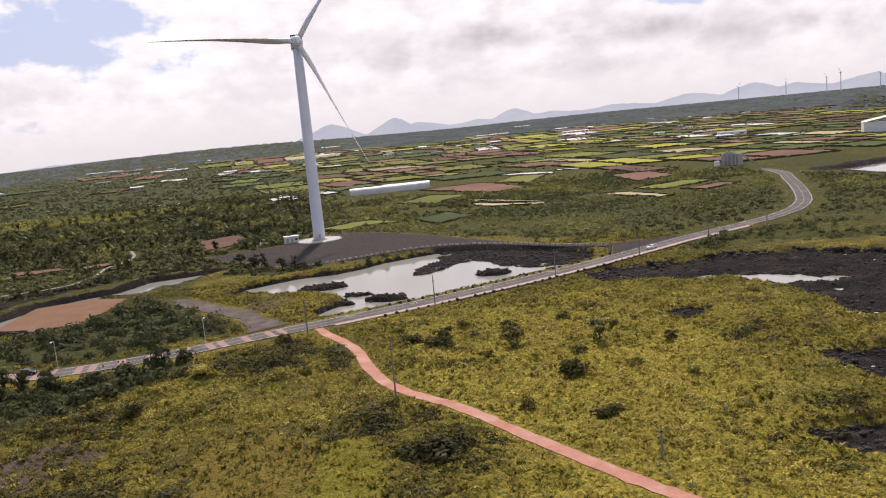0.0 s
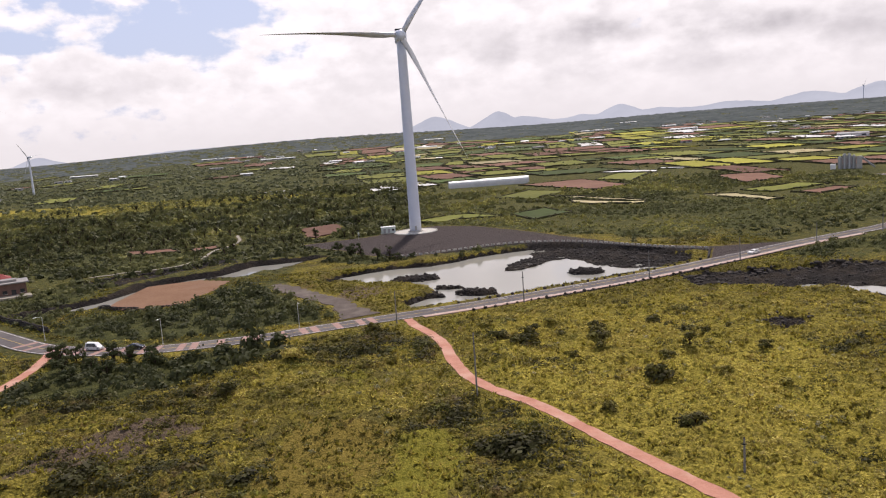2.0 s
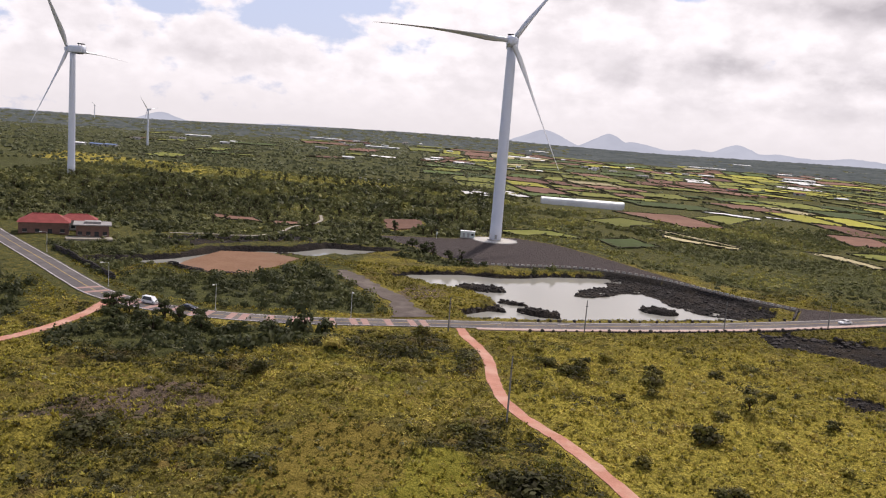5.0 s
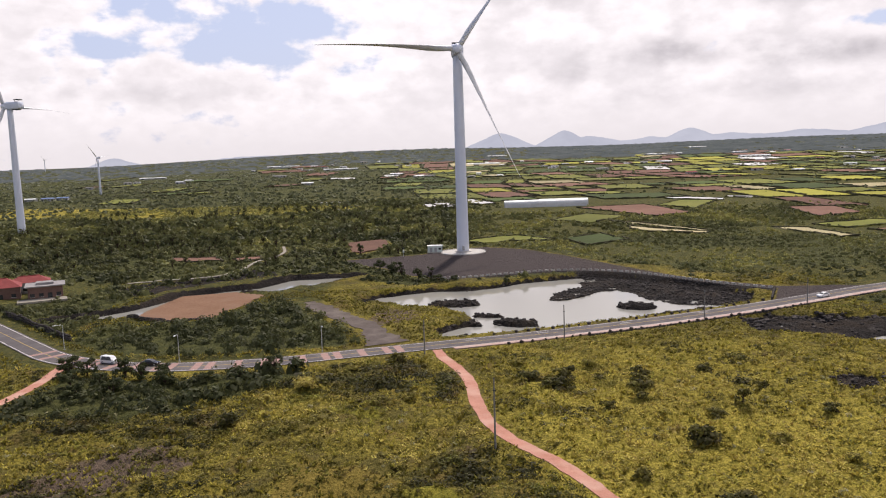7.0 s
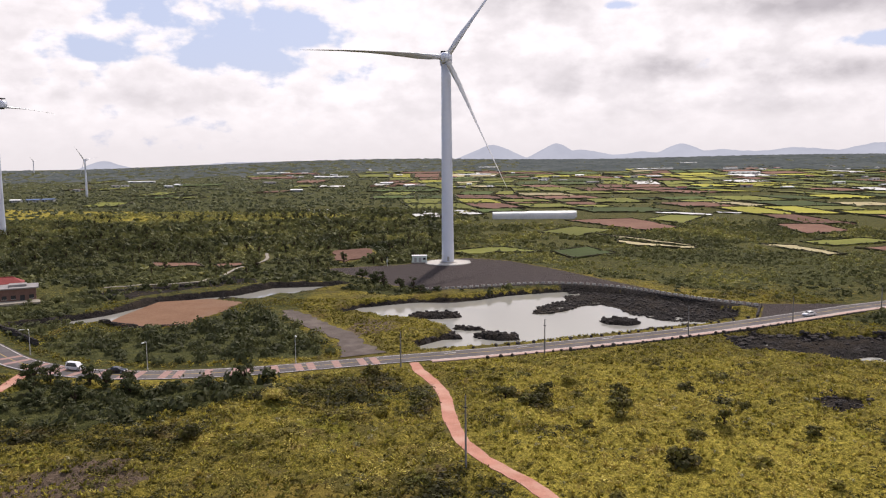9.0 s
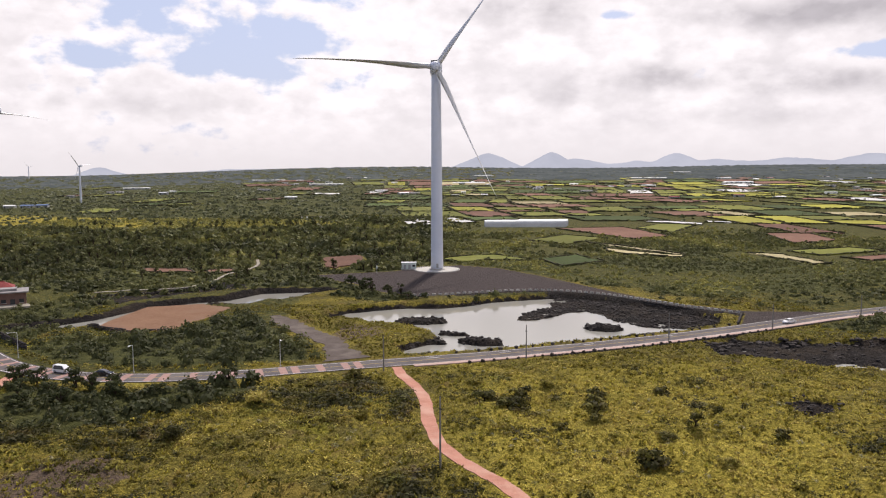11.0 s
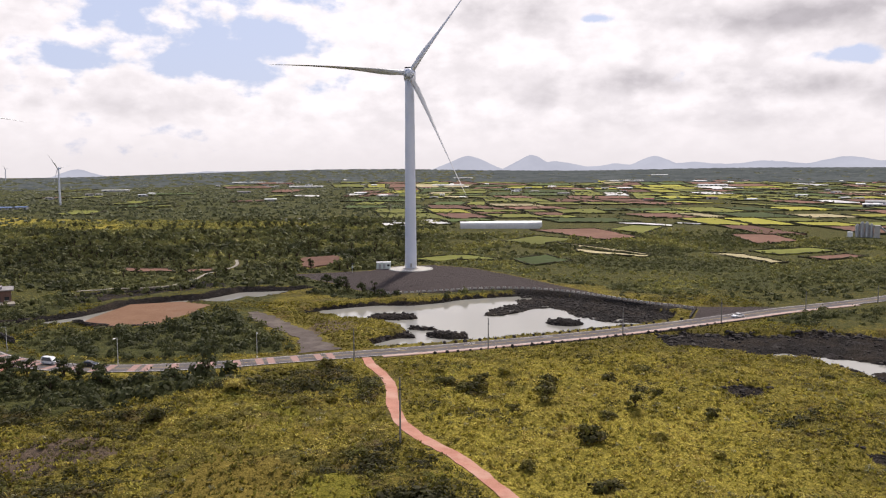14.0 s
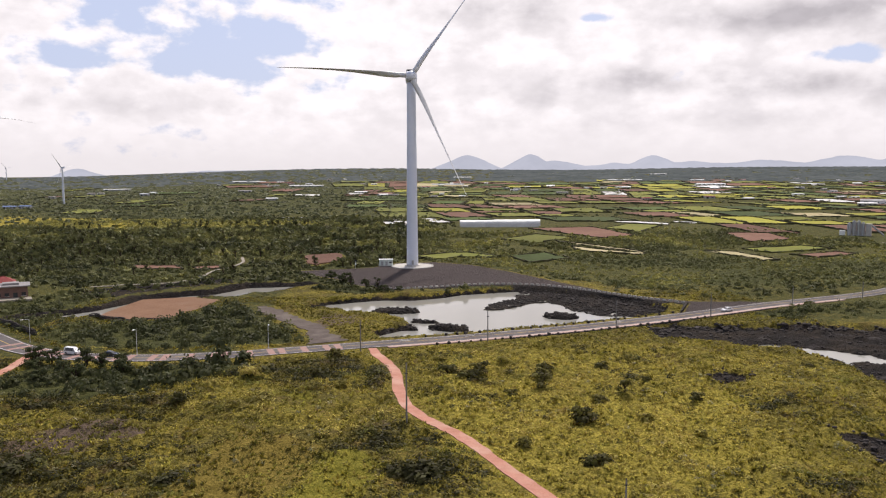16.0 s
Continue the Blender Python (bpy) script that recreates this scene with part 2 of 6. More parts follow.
def land(x, y, fine=True):
    """Height of the ground."""
    x, y = np.asarray(x, float), np.asarray(y, float)
    d = np.hypot(x + 15, y + 420)
    z = 60 * step(900, 4600, d) * (0.85 + 0.3 * vnoise(x / 900, y / 900, 3)) * (1 - 0.62 * step(-6, -24, np.degrees(np.arctan2(x + 15, y + 420))))
    z = z + 0.5 * np.exp(-(((x + 28) / 48) ** 2 + ((y + 262) / 38) ** 2)) + 0.2 * np.exp(-(((x - 30) / 40) ** 2 + ((y + 270) / 40) ** 2))
    z = z + 3.0 * step(40, 260, y) * step(600, 0, np.abs(x + 120)) * 0.6
    near = step(900, 300, d)
    z = z + near * (1.5 * (fbm(x / 22, y / 22, 11) - 0.5) + 1.6 * step(-195, -210, y) * (fbm(x / 11, y / 11, 12, 2) - 0.5) + ((1.1 * (fbm(x / 7, y / 7, 5, 3) - 0.5) + 0.4 * (vnoise(x / 2.7, y / 2.7, 6) - 0.5) + (0.4 + 1.0 * step(-185, -205, y)) * (tussock(x, y) - 0.3)) if fine else 0))
    road, red = off_line(x, y, ROAD[::2]), np.minimum(off_line(x, y, RED_PATH[::2]), off_line(x, y, RED_PATH_B[::2]))
    pad = off_area(x, y, PAD)
    z = np.where(pad < 6, z * step(0, 6, pad) + (-0.05) * step(6, 0, pad), z)
    wob = 2.2 * (fbm(x / 7, y / 7, 21) - 0.5)
    for area, bed, bank in ((POND, -3.6, 3.0), (CREEK, -2.9, 3.0)):
        s = off_area(x, y, area) + wob
        z = z + (bed - z) * step(bank, -1.0, s)
    lava = off_area(x, y, LAVA) + 1.8 * wob
    rough = -2.35 + 1.5 * (fbm(x / 16, y / 16, 31) - 0.5) + 2.1 * (fbm(x / 3.4, y / 3.4, 41, 3) - 0.5)
    pool = 0
    for mx, my, a, b, turn in POOLS:
        c, s = math.cos(radians(turn)), math.sin(radians(turn))
        pool = pool + np.exp(-((((x - mx) * c + (y - my) * s) / a) ** 2 + ((-(x - mx) * s + (y - my) * c) / b) ** 2) ** 2)
    rough = rough - 1.35 * np.clip(pool, 0, 1) + 0.55 + 0.8 * step(92, 70, x) * step(-262, -285, y)
    z = z + (rough - z) * step(1.4, -1.4, lava)
    sea = off_area(x, y, SEA) + 3 * wob
    z = z + (-3.1 + 2.6 * (fbm(x / 26, y / 26, 52) - 0.5) + 0.9 * (fbm(x / 6, y / 6, 51) - 0.5) - 1.6 * step(-22, -75, sea) - z) * step(3, -7, sea)
    hollow = off_area(x, y, HOLLOW) + wob
    z = z - 1.4 * step(1.0, -1.2, hollow)
    shelf = off_area(x, y, SHELF) + 1.5 * wob
    z = np.where(off_area(x, y, POND) < 3, np.maximum(z, -3.6 + step(1.6, -1.6, shelf) * (1.19 + 0.9 * (fbm(x / 5, y / 5, 73, 3) - 0.45) + 0.5 * (vnoise(x / 1.6, y / 1.6, 74) - 0.5) + 0.5 * step(-4, -12, shelf))), z)
    for mx, my, a, b, turn, h in ISLANDS:
        c, s = math.cos(radians(turn)), math.sin(radians(turn))
        u, v = (x - mx) * c + (y - my) * s, -(x - mx) * s + (y - my) * c
        r = np.sqrt((u / a) ** 2 + (v / b) ** 2) + 0.5 * (fbm(x / 3, y / 3, 61) - 0.5)
        z = np.maximum(z, -3.6 + (1.1 + h * (0.5 + 0.9 * fbm(x / 1.7, y / 1.7, 71, 3))) * step(1.25, 0.75, r))
    z = z + (-0.10 - z) * step(9.0, 6.0, off_line(x, y, TRACK[::2]))
    field = off_area(x, y, FIELD)
    z = z + (-1.3 - z) * step(1.0, 0.0, field)
    z = z + (-0.16 - z) * step(np.where(off_area(x, y, LAVA) < 5, 7.6, 10.5), 6.0, road)
    lift = step(5.0, 2.2, red)
    z = z + (0.5 * np.exp(-(((x + 28) / 48) ** 2 + ((y + 262) / 38) ** 2)) + 0.2 * np.exp(-(((x - 30) / 40) ** 2 + ((y + 270) / 40) ** 2)) - 0.1 - z) * lift * step(6, 10, road)
    return z


def mesh_of(name, verts, faces, mat=None, smooth=False):
    me = bpy.data.meshes.new(name)
    verts, faces = np.asarray(verts, np.float32), np.asarray(faces, np.int32)
    k = faces.shape[1]
    me.vertices.add(len(verts))
    me.vertices.foreach_set("co", verts.ravel())
    me.loops.add(faces.size)
    me.loops.foreach_set("vertex_index", faces.ravel())
    me.polygons.add(len(faces))
    me.polygons.foreach_set("loop_start", np.arange(0, faces.size, k, dtype=np.int32))
    me.polygons.foreach_set("use_smooth", np.full(len(faces), smooth))
    me.update(calc_edges=True)
    me.validate()
    if mat:
        me.materials.append(mat)
    return me


def part(name, bm, material, parent, label="", smooth=False):
    """Links a bmesh as one mesh object under a thing or a part."""
    me = bpy.data.meshes.new(name)
    bm.normal_update()
    if smooth:
        for f in bm.faces:
            f.smooth = True
    bm.to_mesh(me)
    bm.free()
    me.materials.append(material)
    ob = new(name, me)
    ob.parent = parent
    return tagged(ob, label) if label else ob


def box(bm, x0, y0, z0, x1, y1, z1, bevel=0.0):
    made = bmesh.ops.create_cube(bm, size=1.0, matrix=Matrix.Translation(((x0 + x1) / 2, (y0 + y1) / 2, (z0 + z1) / 2)) @ Matrix.Diagonal((x1 - x0, y1 - y0, z1 - z0, 1)))
    if bevel:
        edges = {e for v in made["verts"] for e in v.link_edges}
        bmesh.ops.bevel(bm, geom=list(edges), offset=bevel, segments=2, affect="EDGES", profile=0.6)
    return bm


def tube(bm, rings, sides=16, cap=True):
    """A skin over rings of (middle, radius) along z or any line."""
    loops = []
    for i, (c, r) in enumerate(rings):
        a, b = Vector(rings[max(i - 1, 0)][0]), Vector(rings[min(i + 1, len(rings) - 1)][0])
        q = (b - a).to_track_quat("Z", "Y") if (b - a).length > 1e-6 else Vector((0, 0, 1)).to_track_quat("Z", "Y")
        loops.append([bm.verts.new(Vector(c) + q @ Vector((r * math.cos(2 * math.pi * k / sides), r * math.sin(2 * math.pi * k / sides), 0))) for k in range(sides)])
    for p, q in zip(loops[:-1], loops[1:]):
        for k in range(sides):
            bm.faces.new((p[k], p[(k + 1) % sides], q[(k + 1) % sides], q[k]))
    if cap:
        bm.faces.new(loops[0][::-1])
        bm.faces.new(loops[-1])
    return bm


def thing(name, at, label, category, group="", kind="", turn=0):
    ob = new(name)
    ob.matrix_world = pose(*at, 0, 0, turn)
    return tagged(ob, label, category, group, kind)

# ---- materials ----
def surface(name, dark, light, scale=1.0, rough=0.85, metal=0.0, bump=0.3, bump_scale=8.0, second=None, by_thing=0.0, attr="", gloss=0.09):
    """Grain between two colours at two sizes, with relief. second: a third colour in large patches."""
    m = bpy.data.materials.new(name)
    m.use_nodes = True
    node = nodes_of(m.node_tree)
    co = node("ShaderNodeTexCoord").outputs["Object"]
    fine = node("ShaderNodeTexNoise", Vector=co, Scale=scale * 6, Detail=6.0, Roughness=0.65).outputs["Fac"]
    wide = node("ShaderNodeTexNoise", Vector=co, Scale=scale * 0.7, Detail=4.0, Roughness=0.55).outputs["Fac"]
    f = node("ShaderNodeMath", p_operation="ADD", i0=node("ShaderNodeMath", p_operation="MULTIPLY", i0=fine, i1=0.5).outputs[0],
             i1=node("ShaderNodeMath", p_operation="MULTIPLY", i0=wide, i1=0.5).outputs[0]).outputs[0]
    f = node("ShaderNodeMapRange", Value=f, i1=0.34, i2=0.66, i3=0.0, i4=1.0).outputs[0]
    if attr:
        tint = node("ShaderNodeAttribute")
        tint.attribute_name = attr
        f = node("ShaderNodeMath", p_operation="ADD", i0=node("ShaderNodeMath", p_operation="MULTIPLY", i0=f, i1=0.4).outputs[0],
                 i1=node("ShaderNodeMath", p_operation="MULTIPLY", i0=tint.outputs["Fac"], i1=0.6).outputs[0]).outputs[0]
    col = node("ShaderNodeMix", p_data_type="RGBA", i0=f, i6=(*dark, 1), i7=(*light, 1)).outputs[2]
    if second:
        g = node("ShaderNodeMapRange", Value=node("ShaderNodeTexNoise", Vector=co, Scale=scale * 0.23, Detail=5.0, Roughness=0.6).outputs["Fac"],
                 i1=0.48, i2=0.62, i3=0.0, i4=0.8).outputs[0]
        col = node("ShaderNodeMix", p_data_type="RGBA", i0=g, i6=col, i7=(*second, 1)).outputs[2]
    if by_thing:
        r = node("ShaderNodeMapRange", Value=node("ShaderNodeObjectInfo").outputs["Random"], i1=0.0, i2=1.0, i3=1 - by_thing, i4=1 + by_thing).outputs[0]
        col = node("ShaderNodeHueSaturation", Value=r, Color=col).outputs[0]
    b = node("ShaderNodeBsdfPrincipled", Base_Color=col, Roughness=rough, Metallic=metal)
    b.inputs["Specular IOR Level"].default_value = gloss
    if bump:
        h = node("ShaderNodeTexNoise", Vector=co, Scale=bump_scale, Detail=5.0, Roughness=0.6).outputs["Fac"]
        node_b = node("ShaderNodeBump", Strength=bump, Distance=0.15, Height=h)
        m.node_tree.links.new(node_b.outputs[0], b.inputs["Normal"])
    node("ShaderNodeOutputMaterial", Surface=b.outputs[0])
    return m


def leaves(name, dark, light, bright, spread=0.22, patchy=False):
    """Foliage: a tint for each clump, a shift for each leaf, and some light let through."""
    m = bpy.data.materials.new(name)
    m.use_nodes = True
    node = nodes_of(m.node_tree)
    tint = node("ShaderNodeAttribute")
    tint.attribute_name = "tint"
    isle = node("ShaderNodeNewGeometry").outputs["Random Per Island"]
    col = ramp_of(node, tint.outputs["Fac"], [(0.0, dark), (0.55, light), (1.0, bright)])
    if patchy:  # drifts of rusty dead stems and of fresh green
        co = node("ShaderNodeTexCoord").outputs["Object"]
        for shift, colour, a, b in (((0, 0, 0), (0.21, 0.135, 0.045, 1), 0.57, 0.68), ((40, 70, 9), (0.245, 0.238, 0.04, 1), 0.54, 0.68)):
            at = node("ShaderNodeVectorMath", p_operation="ADD", i0=co, i1=shift).outputs[0]
            n = node("ShaderNodeTexNoise", Vector=at, Scale=0.085, Detail=5.0, Roughness=0.65).outputs["Fac"]
            col = node("ShaderNodeMix", p_data_type="RGBA", i0=node("ShaderNodeMapRange", Value=n, i1=a, i2=b, i3=0.0, i4=0.6).outputs[0], i6=col, i7=colour).outputs[2]
    v = node("ShaderNodeMapRange", Value=isle, i1=0.0, i2=1.0, i3=1 - spread, i4=1 + spread).outputs[0]
    h = node("ShaderNodeMapRange", Value=isle, i1=0.0, i2=1.0, i3=0.488, i4=0.512).outputs[0]
    col = node("ShaderNodeHueSaturation", Hue=h, Value=v, Color=col).outputs[0]
    b = node("ShaderNodeBsdfPrincipled", Base_Color=col, Roughness=0.7)
    b.inputs["Specular IOR Level"].default_value = 0.15
    t = node("ShaderNodeBsdfTranslucent", Color=col)
    mix = node("ShaderNodeMixShader", i0=0.30, i1=b.outputs[0], i2=t.outputs[0])
    node("ShaderNodeOutputMaterial", Surface=mix.outputs[0])
    return m


def ground_material():
    m = bpy.data.materials.new("ground")
    m.use_nodes = True
    node = nodes_of(m.node_tree)
    co = node("ShaderNodeTexCoord").outputs["Object"]

    def noise_at(scale, detail=5.0, rough=0.6):
        return node("ShaderNodeTexNoise", Vector=co, Scale=scale, Detail=detail, Roughness=rough).outputs["Fac"]

    def zone(name):
        n = node("ShaderNodeAttribute")
        n.attribute_name = name
        return n.outputs["Fac"]

    def mixed(f, a, b):
        return node("ShaderNodeMix", p_data_type="RGBA", i0=f, i6=a if isinstance(a, bpy.types.NodeSocket) else (*a, 1), i7=b if isinstance(b, bpy.types.NodeSocket) else (*b, 1)).outputs[2]

    def edge(name, wide=0.5):
        n = node("ShaderNodeMath", p_operation="ADD", i0=zone(name), i1=node("ShaderNodeMapRange", Value=noise_at(0.55, 6.0, 0.7), i1=0.3, i2=0.7, i3=-0.35, i4=0.35).outputs[0]).outputs[0]
        return node("ShaderNodeMapRange", p_interpolation_type="SMOOTHSTEP", Value=n, i1=0.5 - wide / 2, i2=0.5 + wide / 2, i3=0.0, i4=1.0).outputs[0]

    grass = ramp_of(node, noise_at(1.3, 8.0, 0.74), [(0.32, (0.030, 0.027, 0.008)), (0.44, (0.10, 0.086, 0.017)), (0.56, (0.225, 0.182, 0.032)), (0.72, (0.40, 0.315, 0.075))])
    broad = node("ShaderNodeMapRange", Value=noise_at(0.075, 6.0, 0.62), i1=0.45, i2=0.58, i3=0.0, i4=0.85).outputs[0]
    grass = mixed(broad, grass, ramp_of(node, noise_at(1.7, 7.0, 0.72), [(0.32, (0.028, 0.028, 0.010)), (0.5, (0.085, 0.074, 0.022)), (0.70, (0.20, 0.155, 0.045))]))
    rust = node("ShaderNodeMapRange", Value=noise_at(0.11, 6.0, 0.68), i1=0.55, i2=0.66, i3=0.0, i4=0.6).outputs[0]
    grass = mixed(rust, grass, ramp_of(node, noise_at(1.9, 6.0, 0.7), [(0.3, (0.075, 0.048, 0.018)), (0.7, (0.23, 0.15, 0.055))]))
    soil = node("ShaderNodeMapRange", Value=noise_at(0.13, 7.0, 0.7), i1=0.60, i2=0.68, i3=0.0, i4=0.7).outputs[0]
    grass = mixed(soil, grass, (0.085, 0.062, 0.04))
    # bright sward ramp, also used to paint ground as sunlit
    lush_sunlit = ramp_of(node, noise_at(1.5, 8.0, 0.74), [(0.32, (0.048, 0.043, 0.010)), (0.46, (0.19, 0.16, 0.025)), (0.66, (0.46, 0.365, 0.07))])
    grass = mixed(edge("lush_sunlit", 0.8), grass, lush_sunlit)
    col = mixed(edge("dry"), grass, ramp_of(node, noise_at(2.2, 7.0, 0.7), [(0.3, (0.085, 0.066, 0.015)), (0.5, (0.16, 0.122, 0.026)), (0.72, (0.27, 0.20, 0.05))]))
    col = mixed(edge("fresh"), col, ramp_of(node, noise_at(2.0, 7.0, 0.72), [(0.3, (0.07, 0.068, 0.012)), (0.5, (0.165, 0.15, 0.022)), (0.72, (0.30, 0.25, 0.045))]))
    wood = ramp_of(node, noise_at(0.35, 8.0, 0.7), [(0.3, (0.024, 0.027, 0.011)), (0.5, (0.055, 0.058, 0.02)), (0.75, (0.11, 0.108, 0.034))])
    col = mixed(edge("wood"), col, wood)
    bare = ramp_of(node, noise_at(0.5, 7.0, 0.7), [(0.3, (0.075, 0.058, 0.045)), (0.7, (0.14, 0.10, 0.07))])
    col = mixed(edge("bare"), col, bare)
    gravel = ramp_of(node, noise_at(0.6, 9.0, 0.75), [(0.3, (0.042, 0.034, 0.033)), (0.7, (0.080, 0.066, 0.063))])
    col = mixed(edge("gravel", 0.3), col, gravel)
    lava = ramp_of(node, noise_at(0.8, 9.0, 0.75), [(0.3, (0.008, 0.007, 0.0066)), (0.55, (0.021, 0.0185, 0.0175)), (0.8, (0.062, 0.053, 0.047))])
    brown = node("ShaderNodeMapRange", Value=noise_at(0.07, 5.0, 0.65), i1=0.47, i2=0.62, i3=0.0, i4=0.85).outputs[0]
    lava = mixed(brown, lava, ramp_of(node, noise_at(1.3, 8.0, 0.75), [(0.3, (0.010, 0.008, 0.007)), (0.55, (0.042, 0.033, 0.025)), (0.8, (0.10, 0.082, 0.062))]))
    pale = node("ShaderNodeMapRange", Value=noise_at(0.16, 6.0, 0.7), i1=0.58, i2=0.68, i3=0.0, i4=0.7).outputs[0]
    lava = mixed(pale, lava, (0.085, 0.077, 0.074))
    col = mixed(edge("lava", 0.3), col, lava)
    b = node("ShaderNodeBsdfPrincipled", Base_Color=col, Roughness=0.95)
    b.inputs["Specular IOR Level"].default_value = 0.05
    h = node("ShaderNodeMath", p_operation="ADD", i0=noise_at(1.1, 6.0, 0.65), i1=noise_at(0.3, 4.0)).outputs[0]
    bump = node("ShaderNodeBump", Strength=1.0, Distance=0.9, Height=h)
    m.node_tree.links.new(bump.outputs[0], b.inputs["Normal"])
    node("ShaderNodeOutputMaterial", Surface=b.outputs[0])
    return m


def water_material():
    m = bpy.data.materials.new("water")
    m.use_nodes = True
    node = nodes_of(m.node_tree)
    co = node("ShaderNodeTexCoord").outputs["Object"]
    h = node("ShaderNodeTexNoise", Vector=co, Scale=0.9, Detail=4.0, Roughness=0.6).outputs["Fac"]
    b = node("ShaderNodeBsdfPrincipled", Base_Color=(0.27, 0.265, 0.235, 1), Roughness=0.06, IOR=1.33)
    b.inputs["Specular IOR Level"].default_value = 0.5
    bump = node("ShaderNodeBump", Strength=0.10, Distance=0.08, Height=h)
    m.node_tree.links.new(bump.outputs[0], b.inputs["Normal"])
    node("ShaderNodeOutputMaterial", Surface=b.outputs[0])
    return m


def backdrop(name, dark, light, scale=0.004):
    """Far distance as plain emission, the air's haze put into its colour."""
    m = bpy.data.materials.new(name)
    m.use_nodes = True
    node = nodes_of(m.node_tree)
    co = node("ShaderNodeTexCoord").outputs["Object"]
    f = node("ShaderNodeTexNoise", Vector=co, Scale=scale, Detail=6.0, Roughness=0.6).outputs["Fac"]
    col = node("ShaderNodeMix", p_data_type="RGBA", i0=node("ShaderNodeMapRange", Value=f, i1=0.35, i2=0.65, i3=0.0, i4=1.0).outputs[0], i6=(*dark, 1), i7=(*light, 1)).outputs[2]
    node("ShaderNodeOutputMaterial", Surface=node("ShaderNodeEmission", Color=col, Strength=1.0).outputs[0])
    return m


M_GROUND, M_WATER = ground_material(), water_material()
M_ASPHALT = surface("asphalt", (0.075, 0.068, 0.07), (0.12, 0.108, 0.108), 0.5, 0.88, second=(0.14, 0.125, 0.12))
M_PINK = surface("pink_paving", (0.34, 0.235, 0.20), (0.46, 0.335, 0.29), 0.8, 0.9, second=(0.40, 0.32, 0.28))
M_RED = surface("red_path", (0.33, 0.155, 0.11), (0.47, 0.235, 0.175), 0.6, 0.9, second=(0.47, 0.29, 0.225))
M_RED_BAND = surface("red_road_paint", (0.25, 0.155, 0.135), (0.36, 0.235, 0.205), 1.0, 0.85)
M_LINE = surface("white_road_paint", (0.45, 0.43, 0.41), (0.68, 0.66, 0.63), 1.0, 0.8)
M_YELLOW = surface("yellow_road_paint", (0.38, 0.27, 0.08), (0.5, 0.36, 0.10), 1.0, 0.8)
M_LANE = surface("worn_concrete", (0.20, 0.18, 0.15), (0.32, 0.29, 0.24), 0.5, 0.95)
M_CONCRETE = surface("concrete", (0.36, 0.34, 0.31), (0.52, 0.50, 0.46), 0.6, 0.9)
M_STONE = surface("basalt", (0.018, 0.016, 0.0152), (0.086, 0.075, 0.069), 1.2, 0.95, bump=0.8, by_thing=0.25, gloss=0.12)
M_FIELDWALL = surface("field_wall_stone", (0.035, 0.033, 0.02), (0.08, 0.075, 0.04), 0.3, 0.95, bump=0.0, gloss=0.1)
M_TRACK = surface("grey_dirt", (0.07, 0.056, 0.049), (0.12, 0.098, 0.086), 0.5, 0.95, second=(0.15, 0.125, 0.108))
M_TOWER = surface("turbine_paint", (0.60, 0.64, 0.74), (0.66, 0.70, 0.80), 0.08, 0.42, bump=0.0, gloss=0.5)
M_BLADE = surface("blade_paint", (0.55, 0.56, 0.58), (0.62, 0.63, 0.65), 0.1, 0.4, bump=0.0, gloss=0.5)
M_DARK = surface("dark_metal", (0.02, 0.02, 0.022), (0.05, 0.05, 0.052), 1.0, 0.6)
M_WHITE = surface("white_sheet", (0.66, 0.67, 0.66), (0.78, 0.78, 0.77), 0.3, 0.5)
M_CABIN = surface("pale_green_cabin", (0.50, 0.56, 0.52), (0.60, 0.65, 0.61), 0.6, 0.6)
M_FILM = surface("plastic_film", (0.44, 0.45, 0.46), (0.62, 0.63, 0.63), 0.2, 0.4, gloss=0.4)
M_GREYWALL = surface("grey_wall", (0.28, 0.28, 0.28), (0.40, 0.40, 0.39), 0.4, 0.8)
M_ROOF_RED = surface("red_roof", (0.17, 0.035, 0.035), (0.27, 0.065, 0.058), 0.5, 0.7)
M_ROOF_GREY = surface("grey_roof", (0.20, 0.19, 0.19), (0.30, 0.28, 0.27), 0.5, 0.75)
M_BLUE = surface("blue_roof", (0.10, 0.15, 0.28), (0.16, 0.22, 0.36), 0.4, 0.6)
M_BRICK = surface("dark_brick", (0.12, 0.075, 0.06), (0.20, 0.12, 0.10), 1.0, 0.9)
M_GLASS = surface("dark_glass", (0.02, 0.025, 0.03), (0.04, 0.045, 0.05), 1.0, 0.12, bump=0.0, gloss=0.6)
M_POLE = surface("pole_concrete", (0.16, 0.155, 0.15), (0.24, 0.23, 0.22), 1.0, 0.85)
M_LAMP = surface("galvanised_pole", (0.48, 0.49, 0.50), (0.58, 0.59, 0.60), 1.0, 0.45, metal=0.4)
M_BARK = surface("bark", (0.03, 0.022, 0.016), (0.075, 0.055, 0.04), 3.0, 0.95)
M_SOIL = surface("red_soil", (0.15, 0.082, 0.048), (0.215, 0.125, 0.078), 0.14, 0.95, second=(0.19, 0.12, 0.082))
# hills emit a pale blue-grey that already holds the haze
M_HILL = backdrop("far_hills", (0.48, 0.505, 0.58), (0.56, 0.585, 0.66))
M_HILL_NEAR = surface("far_woods", (0.07, 0.075, 0.048), (0.12, 0.118, 0.075), 0.01, 1.0, bump=0.0, gloss=0.0)
